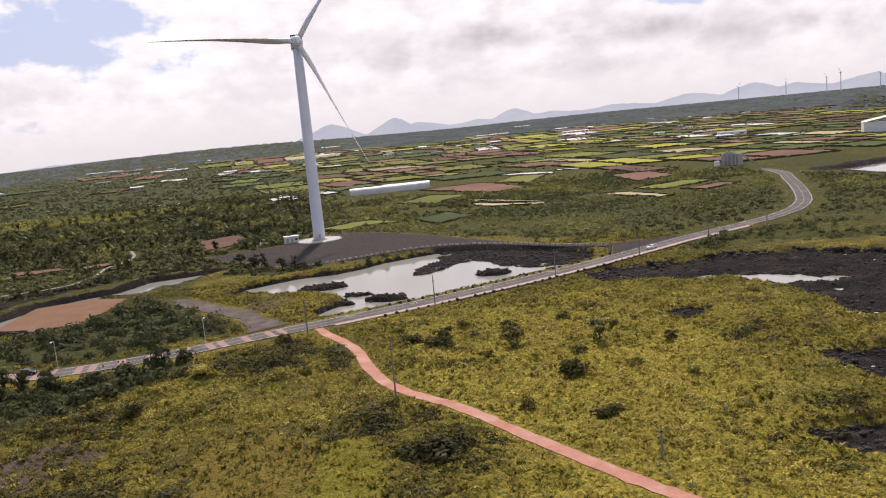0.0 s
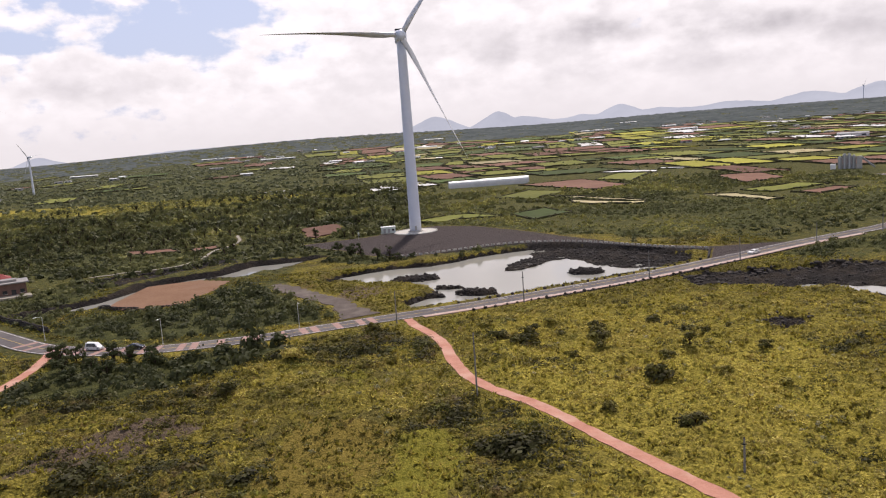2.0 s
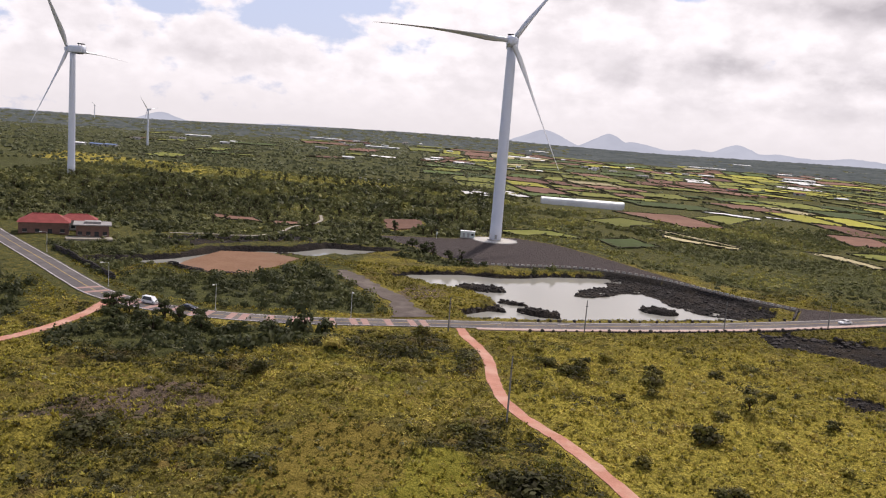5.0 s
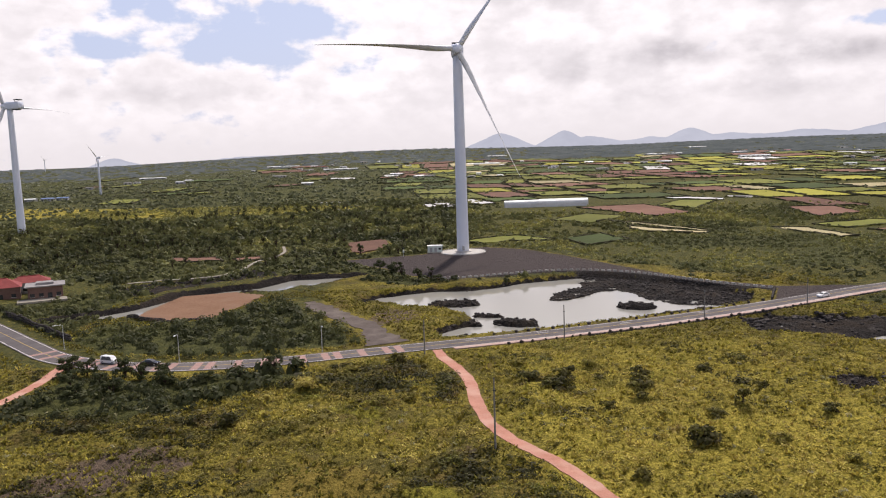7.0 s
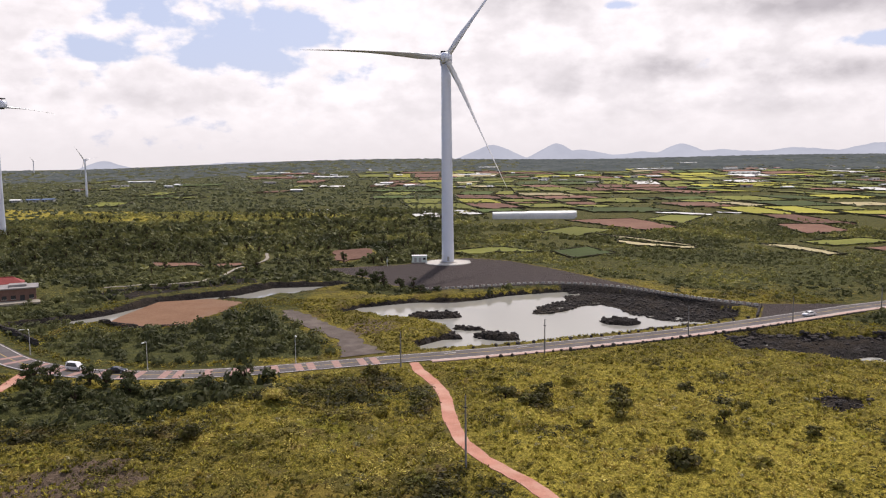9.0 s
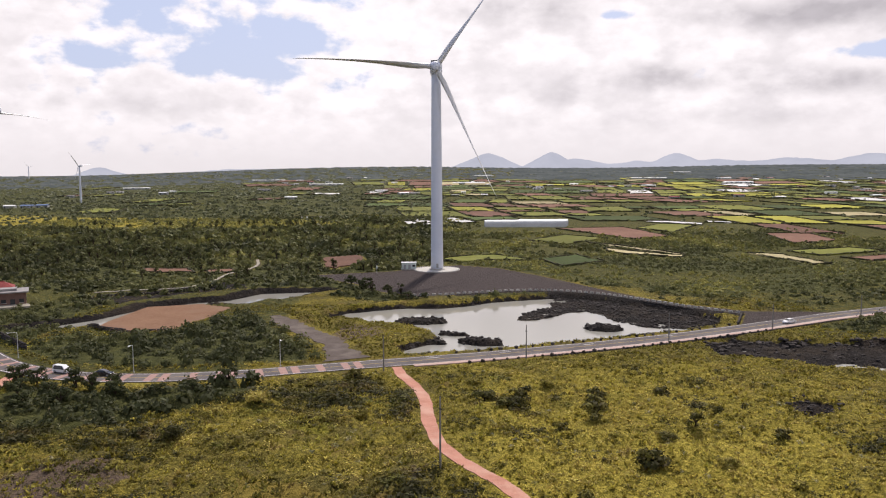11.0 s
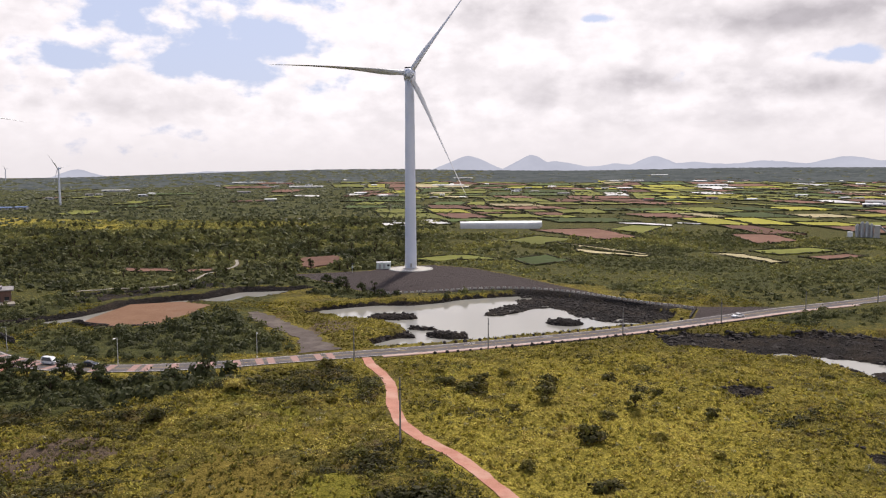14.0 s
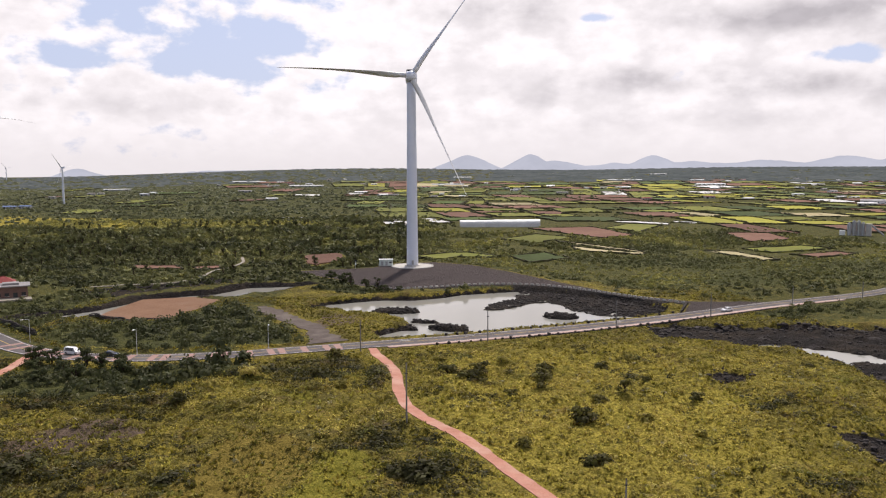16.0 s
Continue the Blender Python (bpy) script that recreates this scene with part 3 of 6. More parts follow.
M_CROP = [surface("crop_bright", (0.21, 0.205, 0.026), (0.30, 0.28, 0.044), 0.04, 0.9, by_thing=0.2),
          surface("crop_green", (0.10, 0.112, 0.02), (0.165, 0.165, 0.032), 0.04, 0.9, by_thing=0.25),
          surface("crop_dark", (0.04, 0.06, 0.015), (0.07, 0.095, 0.022), 0.04, 0.9, by_thing=0.25),
          surface("ploughed_soil", (0.11, 0.058, 0.042), (0.18, 0.10, 0.07), 0.04, 0.95, by_thing=0.25),
          surface("stubble", (0.28, 0.24, 0.13), (0.38, 0.33, 0.19), 0.04, 0.95, by_thing=0.2),
          surface("film_on_field", (0.42, 0.42, 0.40), (0.58, 0.57, 0.55), 0.04, 0.7, by_thing=0.15)]
L_SCRUB = leaves("scrub_leaves", (0.047, 0.045, 0.013), (0.245, 0.205, 0.042), (0.56, 0.45, 0.11), 0.45, True)
L_WOOD = leaves("wood_leaves", (0.054, 0.060, 0.024), (0.155, 0.155, 0.055), (0.32, 0.295, 0.08), 0.16)
L_GRASS = leaves("grass_blades", (0.105, 0.09, 0.014), (0.30, 0.248, 0.035), (0.48, 0.38, 0.085), 0.42, True)
# forest emits a greyed green, haze painted into it
L_FAR = backdrop("hazed_far_forest", (0.098, 0.112, 0.112), (0.165, 0.178, 0.172), 0.012)
# leaf ramp from olive to pale grey-green, haze put into the colour
L_BELT = leaves("hazed_belt_leaves", (0.105, 0.112, 0.05), (0.17, 0.18, 0.115), (0.205, 0.22, 0.18), 0.1)
L_PALE = leaves("silver_grass", (0.15, 0.15, 0.075), (0.27, 0.255, 0.135), (0.38, 0.345, 0.21))
L_PINE = leaves("pine_needles", (0.028, 0.034, 0.014), (0.066, 0.075, 0.026), (0.13, 0.13, 0.04))

# ---- ground, water, roads ----
def axis(*stops):
    """Grid lines whose spacing glides between (place, spacing) stops."""
    at, gap = np.array(stops).T
    out = [at[0]]
    while out[-1] < at[-1]:
        out.append(out[-1] + np.interp(out[-1], at, gap))
    return np.array(out)


GX = axis((-3600, 110), (-700, 30), (-260, 5), (-150, 1.7), (-110, 1.25), (105, 1.25), (180, 1.9), (330, 5), (800, 25), (4300, 110))
GY = axis((-950, 60), (-350, 1.3), (-320, 1.1), (-200, 1.2), (-160, 1.5), (-70, 1.6), (110, 5), (400, 11), (1000, 30), (4300, 110))


# rough dark bank of stone and scrub between the farm lane and the creek
BANK = [(-143, -70), (-130, -63), (-114, -55), (-105, -41), (-98, -40), (-86, -50), (-84, -60), (-98, -68), (-111, -76), (-126, -92), (-140, -100)]


def wooded(x, y):
    """How thickly scrub and trees grow, 0 to 1."""
    n = fbm(x / 38, y / 38, 81)
    west = step(40, -30, x - 0.05 * y) * step(-75, -40, y) * step(0.26, 0.44, n + 0.13 * step(400, 100, y))
    strip = step(-130, -70, y - 0.0 * x) * step(250, 150, y) * step(-20, 20, x) * step(0.34, 0.5, n) * 0.85
    thicket = step(4, -6, off_area(x, y, [(-123, -150), (-104, -151), (-91, -147), (-84, -124), (-74, -112), (-65, -126), (-52, -152), (-43, -174), (-40, -191), (-84, -197.5), (-112, -192), (-126, -176)]))
    dell = step(5, -5, off_area(x, y, [(-110, -209), (-60, -210), (-48, -213), (-55, -224), (-70, -236), (-84, -244), (-111, -238)])) * 0.9
    bank = step(6, -4, off_area(x, y, [(-150, -72), (-130, -80), (-131, -118), (-128, -150), (-132, -160), (-160, -134), (-184, -120), (-168, -104), (-154, -92)])) * 0.9
    roadside = step(4, -6, off_area(x, y, [(-127, -205), (-150, -180), (-190, -136), (-240, -90), (-260, -200), (-170, -285), (-136, -262), (-124, -240)])) * step(0.22, 0.38, fbm(x / 16, y / 16, 83)) * 0.8
    lakeside = step(4, -3, off_area(x, y, [(-52, -48), (-28, -52), (-14, -86), (-26, -92), (-45, -78)])) * step(0.35, 0.5, n)
    rim = step(2500, 3100, np.hypot(x + 15, y + 420)) * step(-0.1, 0.15, fbm(x / 300, y / 200, 95) - 0.42)
    far = step(500, 1200, y) * step(0.5, 0.6, fbm(x / 160, y / 90, 91) + 0.12 * step(300, -500, x))
    east = step(6, -6, off_area(x, y, [(170, -95), (240, -25), (290, 35), (306, 80), (350, 95), (352, 60), (320, -20), (296, -66), (262, -130), (222, -190), (180, -185), (120, -165), (112, -155)])) * step(0.36, 0.52, fbm(x / 20, y / 20, 85)) * 0.8
    slope = step(1, -3, off_area(x, y, BANK)) * 0.45
    out = np.maximum.reduce([slope, east, west, strip, thicket, dell, bank, lakeside, far, rim, roadside])
    keep = step(-2, 4, off_area(x, y, PAD)) * step(0, 4, off_area(x, y, CREEK)) * step(0, 4, off_area(x, y, POND)) * step(8, 12, off_line(x, y, ROAD[::3]))
    keep = keep * step(3, 6, off_line(x, y, TRACK[::2])) * step(2.5, 5, np.minimum(off_line(x, y, RED_PATH[::2]), off_line(x, y, RED_PATH_B[::2])))
    keep = keep * step(2.2, 4.2, off_line(x, y, LANE[::2])) * step(0, 5, off_area(x, y, LAVA)) * step(0, 12, off_area(x, y, SEA)) * step(0, 4, off_area(x, y, REDPLOT))
    for outline, _ in PLOTS:
        keep = keep * step(0, 4, off_area(x, y, outline))
    return out * keep


def lush_and_sunlit(x, y):
    """Brighter, yellower sward, mostly east of the red path, with sunlight painted in."""
    # weights average cloud sun and shade into the sward, plus the western sun patch
    return np.clip(0.15 + 0.65 * step(-14, 8, x) * (1 - 0.75 * step(40, 72, x)) + 1.5 * (fbm(x / 30, y / 30, 45) - 0.5), 0, 1) * step(-190, -205, y) + 0.8 * sunny(x, y)


def sunny(x, y):
    """Sun patch on the western woods, painted as lighter grassy ground and brighter scrub."""
    return step(12, -12, off_area(x, y, [(-430, 360), (-230, 262), (-150, 268), (-60, 300), (-70, 350), (-190, 400), (-500, 540)]) + 40 * (fbm(x / 40, y / 40, 33) - 0.5))


REDPLOT = [(-62, 57), (-43.5, 70), (-37, 34), (-51.5, 7), (-57, 12)]
DRY = [(-42.4, -270.5), (-26.6, -279), (-28.8, -295), (-33, -300), (-40, -316), (-54, -312), (-48.5, -292)]
DRY_B = [(-42, -246), (-39, -239), (-30.5, -243), (-32, -252)]
FRESH = [(-26.9, -283), (-21.5, -283), (-15.5, -290), (-19, -304), (-26, -316), (-33, -308), (-28.1, -298)]


def build_ground():
    x, y = np.meshgrid(GX, GY)
    z = land(x, y)
    n, k = z.shape
    i = np.arange(n * k).reshape(n, k)
    faces = np.stack([i[:-1, :-1], i[:-1, 1:], i[1:, 1:], i[1:, :-1]], -1).reshape(-1, 4)
    me = mesh_of("ground", np.stack([x, y, z], -1).reshape(-1, 3), faces, M_GROUND, True)
    wob = 3 * (fbm(x / 6, y / 6, 23) - 0.5)
    lava = np.maximum(step(1.5, -1.5, off_area(x, y, LAVA) + 1.2 * wob), step(15, 7, off_area(x, y, SEA) + 3 * wob + 14 * (fbm(x / 30, y / 30, 53) - 0.5)))
    lava = np.maximum(lava, step(-0.75, -1.5, z) * (off_area(x, y, POND) < 6))
    lava = np.maximum(lava, step(4.5, 1.5, off_area(x, y, CREEK) + wob) * (off_area(x, y, FIELD) > 0))
    lava = np.maximum(lava, step(1.2, -0.4, off_area(x, y, POND) + 0.5 * wob))
    lava = np.maximum(lava, step(1.5, -1.0, off_area(x, y, BANK) + wob))
    lava = np.maximum(lava, step(0.8, -0.8, off_area(x, y, HOLLOW) + wob))
    lava = np.maximum(lava, step(5.0, 3.0, off_line(x, y, WALL) + wob) * (off_area(x, y, PAD) > 0.5))
    # the painted sun patch lifts the dark wood tone off its ground
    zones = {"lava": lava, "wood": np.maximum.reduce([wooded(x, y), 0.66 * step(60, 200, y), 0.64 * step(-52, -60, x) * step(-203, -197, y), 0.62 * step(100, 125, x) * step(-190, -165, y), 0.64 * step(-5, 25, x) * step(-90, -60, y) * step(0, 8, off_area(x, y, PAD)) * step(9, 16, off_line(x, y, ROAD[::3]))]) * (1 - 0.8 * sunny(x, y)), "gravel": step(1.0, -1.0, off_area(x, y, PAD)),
             "dry": step(2, -2, off_area(x, y, DRY) + wob),
             "fresh": np.maximum(step(1.5, -1.5, off_area(x, y, FRESH) + wob), step(1.5, -1.5, off_area(x, y, DRY_B) + wob)), "lush_sunlit": lush_and_sunlit(x, y), "bare": np.maximum(step(2, -1, off_line(x, y, LANE) - 0.5), 0.8 * step(3, -2, off_area(x, y, [(-86, -262), (-70, -257), (-62, -268), (-74, -284), (-90, -286)]) + 2 * wob))}
    zones["bare"] = np.maximum(zones["bare"], 0.8 * step(2, -2, np.hypot((x + 31) / 1.6, (y + 152) / 2.6) - 4.5 + wob))
    for name, values in zones.items():
        me.attributes.new(name, "FLOAT", "POINT").data.foreach_set("value", values.astype(np.float32).ravel())
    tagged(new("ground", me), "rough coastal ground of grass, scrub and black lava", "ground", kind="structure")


def sheet(name, outline, z, mat, label, category, step_m=8.0):
    """A level sheet that fills an outline a little past its banks."""
    bm = bmesh.new()
    bm.faces.new([bm.verts.new((px, py, z)) for px, py in outline])
    bmesh.ops.triangulate(bm, faces=bm.faces[:])
    me = bpy.data.meshes.new(name)
    bm.normal_update()
    for f in bm.faces:
        if f.normal.z < 0:
            f.normal_flip()
    bm.to_mesh(me)
    bm.free()
    me.materials.append(mat)
    return tagged(new(name, me), label, category, kind="structure")


def grown(poly, by):
    c = np.mean(poly, axis=0)
    return [tuple(c + (np.array(p) - c) * (1 + by / np.linalg.norm(np.array(p) - c))) for p in poly]


def ribbon(name, line, left, right, lift, mat, label="", category="", kind="structure", parent=None, dash=None, thick=0.06, ragged=0.0):
    """A strip along a line from left to right of it (metres, left positive), with thickness, at the land's height plus lift."""
    t = np.gradient(line, axis=0)
    t /= np.linalg.norm(t, axis=1)[:, None]
    nrm = np.stack([-t[:, 1], t[:, 0]], 1)
    along = np.r_[0, np.cumsum(np.linalg.norm(np.diff(line, axis=0), axis=1))]
    wl, wr = (ragged * 2 * (fbm(along / 2.3, along * 0 + k, 7 + k, 3) - 0.5) for k in (1, 5))
    left, right = left + 0 * along, right + 0 * along
    a, b = line + nrm * (left + wl)[:, None], line + nrm * (right + wr)[:, None]
    za, zb = (lift(line), lift(line)) if callable(lift) else (np.full(len(line), lift),) * 2
    verts, faces = [], []
    for i in range(len(line)):
        verts += [(*a[i], za[i]), (*b[i], zb[i]), (*a[i], za[i] - thick), (*b[i], zb[i] - thick)]
    for i in range(len(line) - 1):
        if dash and (along[i] % (dash[0] + dash[1])) > dash[0]:
            continue
        p, q = 4 * i, 4 * i + 4
        faces += [(p, p + 1, q + 1, q), (p + 2, p, q, q + 2), (p + 1, p + 3, q + 3, q + 1)]
    ob = new(name, mesh_of(name, verts, faces, mat))
    ob.parent = parent
    return tagged(ob, label, category, kind=kind) if label else ob


def path_height(line):
    return land(line[:, 0], line[:, 1], False) + 0.12


def lane_height(line):
    """Clear of the ground across a lane's width."""
    return np.max([land(line[:, 0] + dx, line[:, 1] + dy) for dx in (-2.5, 0, 2.5) for dy in (-2.5, 0, 2.5)], axis=0) + 0.05


build_ground()
sheet("water_pond", [(-60, -114), (-30, -94), (45, -72), (104, -128), (98, -158), (-10, -188), (-30, -165)], WATER, M_WATER, "grey tidal pond water beside the coast road", "water")
sheet("water_creek", [(-155, -128), (-121, -76), (-78, -48), (-36, -52), (-58, -90), (-84, -156), (-121, -158)], -2.05, M_WATER, "shallow grey creek water behind the field", "water")
sheet("water_sea", [(60, -160), (250, -70), (322, 60), (480, 100), (1600, 200), (1600, -950), (40, -950), (40, -340)], WATER + 0.05, M_WATER, "pale sea water among black lava rocks", "water")
sheet("field_bare", FIELD, -1.1, M_SOIL, "bare red-brown soil plot with a low stone edge", "field")

road = ribbon("road", ROAD, 4.6, -3.6, 0.0, M_ASPHALT, "grey two-lane asphalt coast road", "road")
ribbon("pavement", ROAD[(ROAD[:, 0] > -17) & (ROAD[:, 0] < 165)], -3.6, -5.6, 0.12, M_PINK, "pinkish paved footway along the road", "pavement", thick=0.25)
ribbon("edge_line", ROAD, 4.05, 3.85, 0.012, M_LINE, parent=road, thick=0.004)
ribbon("edge_line", ROAD, -3.05, -3.25, 0.012, M_LINE, parent=road, thick=0.004)
ribbon("centre_line", ROAD, 0.6, 0.4, 0.012, M_YELLOW, parent=road, thick=0.004)
ribbon("red_path", RED_PATH, 1.35, -1.35, path_height, M_RED, "narrow winding red-surfaced coastal footpath", "path", thick=0.2, ragged=0.38)
ribbon("red_path", RED_PATH_B, 1.4, -1.4, path_height, M_RED, "narrow red-surfaced footpath leaving the road bend", "path", thick=0.2, ragged=0.22)
TRACK_HALF = np.interp(np.linspace(0, 1, len(spline(TRACK[::3], 0.8))), (0, 0.2, 0.45, 0.7, 0.88, 1), (2.0, 4.0, 3.8, 3.2, 4.2, 6.4))
ribbon("dirt_track", spline(TRACK[::3], 0.8), TRACK_HALF, -TRACK_HALF, 0.02, M_TRACK, "grey dirt track joining the road", "track", thick=0.5, ragged=1.7)
ribbon("farm_lane", LANE, 0.8, -0.8, lane_height, M_LANE, "pale concrete farm lane on the creek bank", "lane", thick=0.2)


def far_hills():
    """Ring of hills on the skyline: bearing in degrees, rise in degrees over the plain, half width in degrees."""
    cx, cy, R = -15.0, -420.0, 4450.0
    peaks = [(-30, 0.1, 6), (-20.4, 0.62, 1.5), (-12, 0.12, 4), (-3, 0.15, 4), (1.5, 0.12, 3), (6.0, 1.16, 2.5), (10.5, 1.2, 2.0), (12.2, 0.72, 3.0), (19.0, 0.92, 1.9), (16.3, 0.42, 2.2), (21.5, 0.45, 2.6), (26.2, 0.5, 3.4),
             (31.0, 0.72, 3.2), (35, 0.95, 2.6), (37.5, 0.62, 3), (42, 0.75, 3), (46, 0.98, 4), (51, 0.9, 4)]
    az = np.arange(-44, 58, 0.16)
    rise = np.zeros(len(az))
    for mid, h, w in peaks:
        u = np.abs(az - mid) / w
        rise = np.maximum(rise, h * (0.9 * np.clip(1.13 - np.sqrt(u * u + 0.045), 0, 1) ** 1.15 + 0.1 * np.exp(-(u / 1.1) ** 2)))
    rise = np.maximum(rise, 0.26 * step(3, 16, az)) + 0.16 * step(13, 20, az) + 0.12 * step(28, 40, az)
    rise += 0.10 * fbm(az * 0.9, az * 0 + 4, 17) + 0.07 * (fbm(az * 3.5, az * 0 + 2, 18) - 0.5)
    rows = []
    for depth, share in ((0, 0.0), (60, 0.55), (140, 0.9), (220, 1.0), (320, 0.6)):
        r = R + depth - 160
        z = 50 - 34 * step(-6, -24, az) + share * np.tan(np.radians(rise + 0.02)) * R - (1 - share) * 30 + 14 * share * (fbm(az * 2.5, az * 0 + depth / 60, 27) - 0.5) * (share < 1)
        rows.append(np.stack([cx + r * np.sin(np.radians(az)), cy + r * np.cos(np.radians(az)), z], 1))
    v = np.concatenate(rows)
    n, i = len(az), np.arange(len(az) - 1)
    faces = np.concatenate([np.stack([k * n + i, k * n + i + 1, (k + 1) * n + i + 1, (k + 1) * n + i], 1) for k in range(4)])
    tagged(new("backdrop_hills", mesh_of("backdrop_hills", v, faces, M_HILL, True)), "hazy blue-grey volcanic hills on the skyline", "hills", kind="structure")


far_hills()


def far_knoll():
    """A wooded volcanic knoll inland of the far coast."""
    u, a = np.meshgrid(np.linspace(0, 1, 14), np.linspace(0, 2 * np.pi, 41)[:-1], indexing="ij")
    x, y = 1294 + 105 * u * np.cos(a), 1053 + 105 * u * np.sin(a)
    z = land(x, y) - 2 + 28 * step(1.0, 0.12, u) * (0.8 + 0.4 * fbm(x / 60, y / 60, 37)) + 4 * (fbm(x / 12, y / 12, 38) - 0.5)
    i = np.arange(14 * 40).reshape(14, 40)
    j = np.roll(i, -1, axis=1)
    faces = np.stack([i[:-1], i[1:], j[1:], j[:-1]], -1).reshape(-1, 4)
    tagged(new("backdrop_knoll", mesh_of("backdrop_knoll", np.stack([x, y, z], -1).reshape(-1, 3), faces, M_HILL_NEAR, True)), "grassy wooded knoll beyond the far coast", "hill", kind="structure")


far_knoll()

# ---- wind turbines ----
def blade_mesh(length, root, chord, bend):
    """A tapering, twisted blade along +z, chord along x, bent along -y."""
    bm = bmesh.new()
    stations = [(0.0, root, 1.0, 0), (0.04, root * 0.98, 1.0, 0), (0.10, chord * 0.78, 0.72, 12), (0.18, chord, 0.42, 13), (0.28, chord * 0.90, 0.30, 10), (0.40, chord * 0.72, 0.25, 7),
                (0.55, chord * 0.53, 0.21, 4), (0.70, chord * 0.38, 0.19, 2), (0.85, chord * 0.24, 0.17, 1), (0.95, chord * 0.14, 0.16, 0), (0.985, chord * 0.08, 0.16, 0), (1.0, chord * 0.02, 0.16, 0)]
    loops = []
    for s, c, thick, twist in stations:
        blunt = 1.0 if s <= 0.04 else max(0.0, 0.5 - s * 2)
        tw, loop = radians(twist), []
        for k in range(14):
            a = 2 * math.pi * k / 14
            u, v = 0.5 * math.cos(a), 0.5 * math.sin(a) * thick
            if blunt < 1:
                v *= (0.55 + 0.45 * blunt) + (0.45 - 0.45 * blunt) * (1 - (u + 0.5)) * 2
                u -= (1 - blunt) * 0.18
            x, y = u * c, v * c
            loop.append(bm.verts.new((x * math.cos(tw) - y * math.sin(tw), x * math.sin(tw) + y * math.cos(tw) - bend * s ** 2.2, s * length)))
        loops.append(loop)
    for p, q in zip(loops[:-1], loops[1:]):
        for k in range(14):
            bm.faces.new((p[k], p[(k + 1) % 14], q[(k + 1) % 14], q[k]))
    bm.faces.new(loops[0][::-1])
    bm.faces.new(loops[-1])
    return bm


def turbine(at, label, hub_z, base_r, top_r, blade, yaw, angles, bend=(3.6, 0.6, 0.6), feather=-78, group="wind turbines", sides=40):
    """yaw: the way the rotor faces, 0 being towards -y. angles: blades anticlockwise from the rotor's right, as seen from the front."""
    t = thing("wind_turbine", at, label, "wind turbine", group)
    k = blade / 70.0
    rings = [((0, 0, hub_z * s), base_r + (top_r - base_r) * s ** 0.9) for s in np.linspace(0, 0.975, 14)]
    tower = part("tower", tube(bmesh.new(), rings, sides), M_TOWER, t, "pale blue-grey tapering steel tower", True)
    for s in (0.26, 0.55, 0.8):
        r = base_r + (top_r - base_r) * s ** 0.9
        part("flange", tube(bmesh.new(), [((0, 0, hub_z * s - 0.12), r + 0.015), ((0, 0, hub_z * s + 0.12), r + 0.015)], sides), M_TOWER, tower)
    bm = box(bmesh.new(), -0.55, -base_r - 0.12, 0.9, 0.55, -base_r + 0.4, 3.1, 0.04)
    part("door", bm, M_GREYWALL, tower)
    nac = bmesh.new()
    L, w, h = 15 * k, 3.1 * k, 3.0 * k
    rings = []
    for y, sx, sz in ((-3.2, 0.62, 0.62), (-2.6, 0.85, 0.85), (-1.0, 0.98, 1.0), (5.0, 1.0, 1.0), (10.2, 0.97, 0.98), (11.4, 0.85, 0.86)):
        rings.append([nac.verts.new((sx * w * (abs(math.cos(a)) ** 0.45) * (1 if math.cos(a) >= 0 else -1), y * k, sz * h * (abs(math.sin(a)) ** 0.45) * (1 if math.sin(a) >= 0 else -1)))
                      for a in [2 * math.pi * j / 24 for j in range(24)]])
    for p, q in zip(rings[:-1], rings[1:]):
        for j in range(24):
            nac.faces.new((p[j], p[(j + 1) % 24], q[(j + 1) % 24], q[j]))
    nac.faces.new(rings[0][::-1]), nac.faces.new(rings[-1])
    place = pose(0, 0, hub_z, 0, 0, yaw)
    nacelle = part("nacelle", nac, M_TOWER, t, "white rounded nacelle housing", True)
    nacelle.matrix_basis = place
    bm = bmesh.new()
    for x in (-1.6, 1.6):
        box(bm, x * k - 0.12, 7.2 * k, h, x * k + 0.12, 7.5 * k, h + 1.7 * k)
    box(bm, -2.6 * k, 7.1 * k, h + 1.1 * k, 2.6 * k, 10.2 * k, h + 1.8 * k, 0.06)
    part("cooler", bm, M_DARK, nacelle, "dark roof cooler on legs")
    part("underside_hatch", box(bmesh.new(), -2.2 * k, 4.2 * k, -h - 0.5 * k, 2.2 * k, 9 * k, -h + 0.25 * k, 0.08), M_DARK, nacelle)
    hub = bmesh.new()
    tube(hub, [((0, -3.0 * k, 0), 2.25 * k), ((0, -4.0 * k, 0), 2.6 * k), ((0, -5.6 * k, 0), 2.65 * k), ((0, -6.9 * k, 0), 2.2 * k), ((0, -7.7 * k, 0), 1.35 * k), ((0, -8.0 * k, 0), 0.3 * k)], 28)
    rotor = part("hub", hub, M_TOWER, nacelle, "white rounded rotor nose", True)
    for a, sag in zip(angles, bend):
        m = Matrix.Translation((0, -5.0 * k, 0)) @ Matrix.Rotation(radians(90 - a), 4, "Y") @ Matrix.Translation((0, 0, 1.7 * k)) @ Matrix.Rotation(radians(feather), 4, "Z")
        b = part("blade", blade_mesh(blade - 1.7 * k, 2.7 * k, 4.5 * k, sag * k), M_BLADE, nacelle, "long slender white blade", True)
        b.matrix_basis = m
    return t


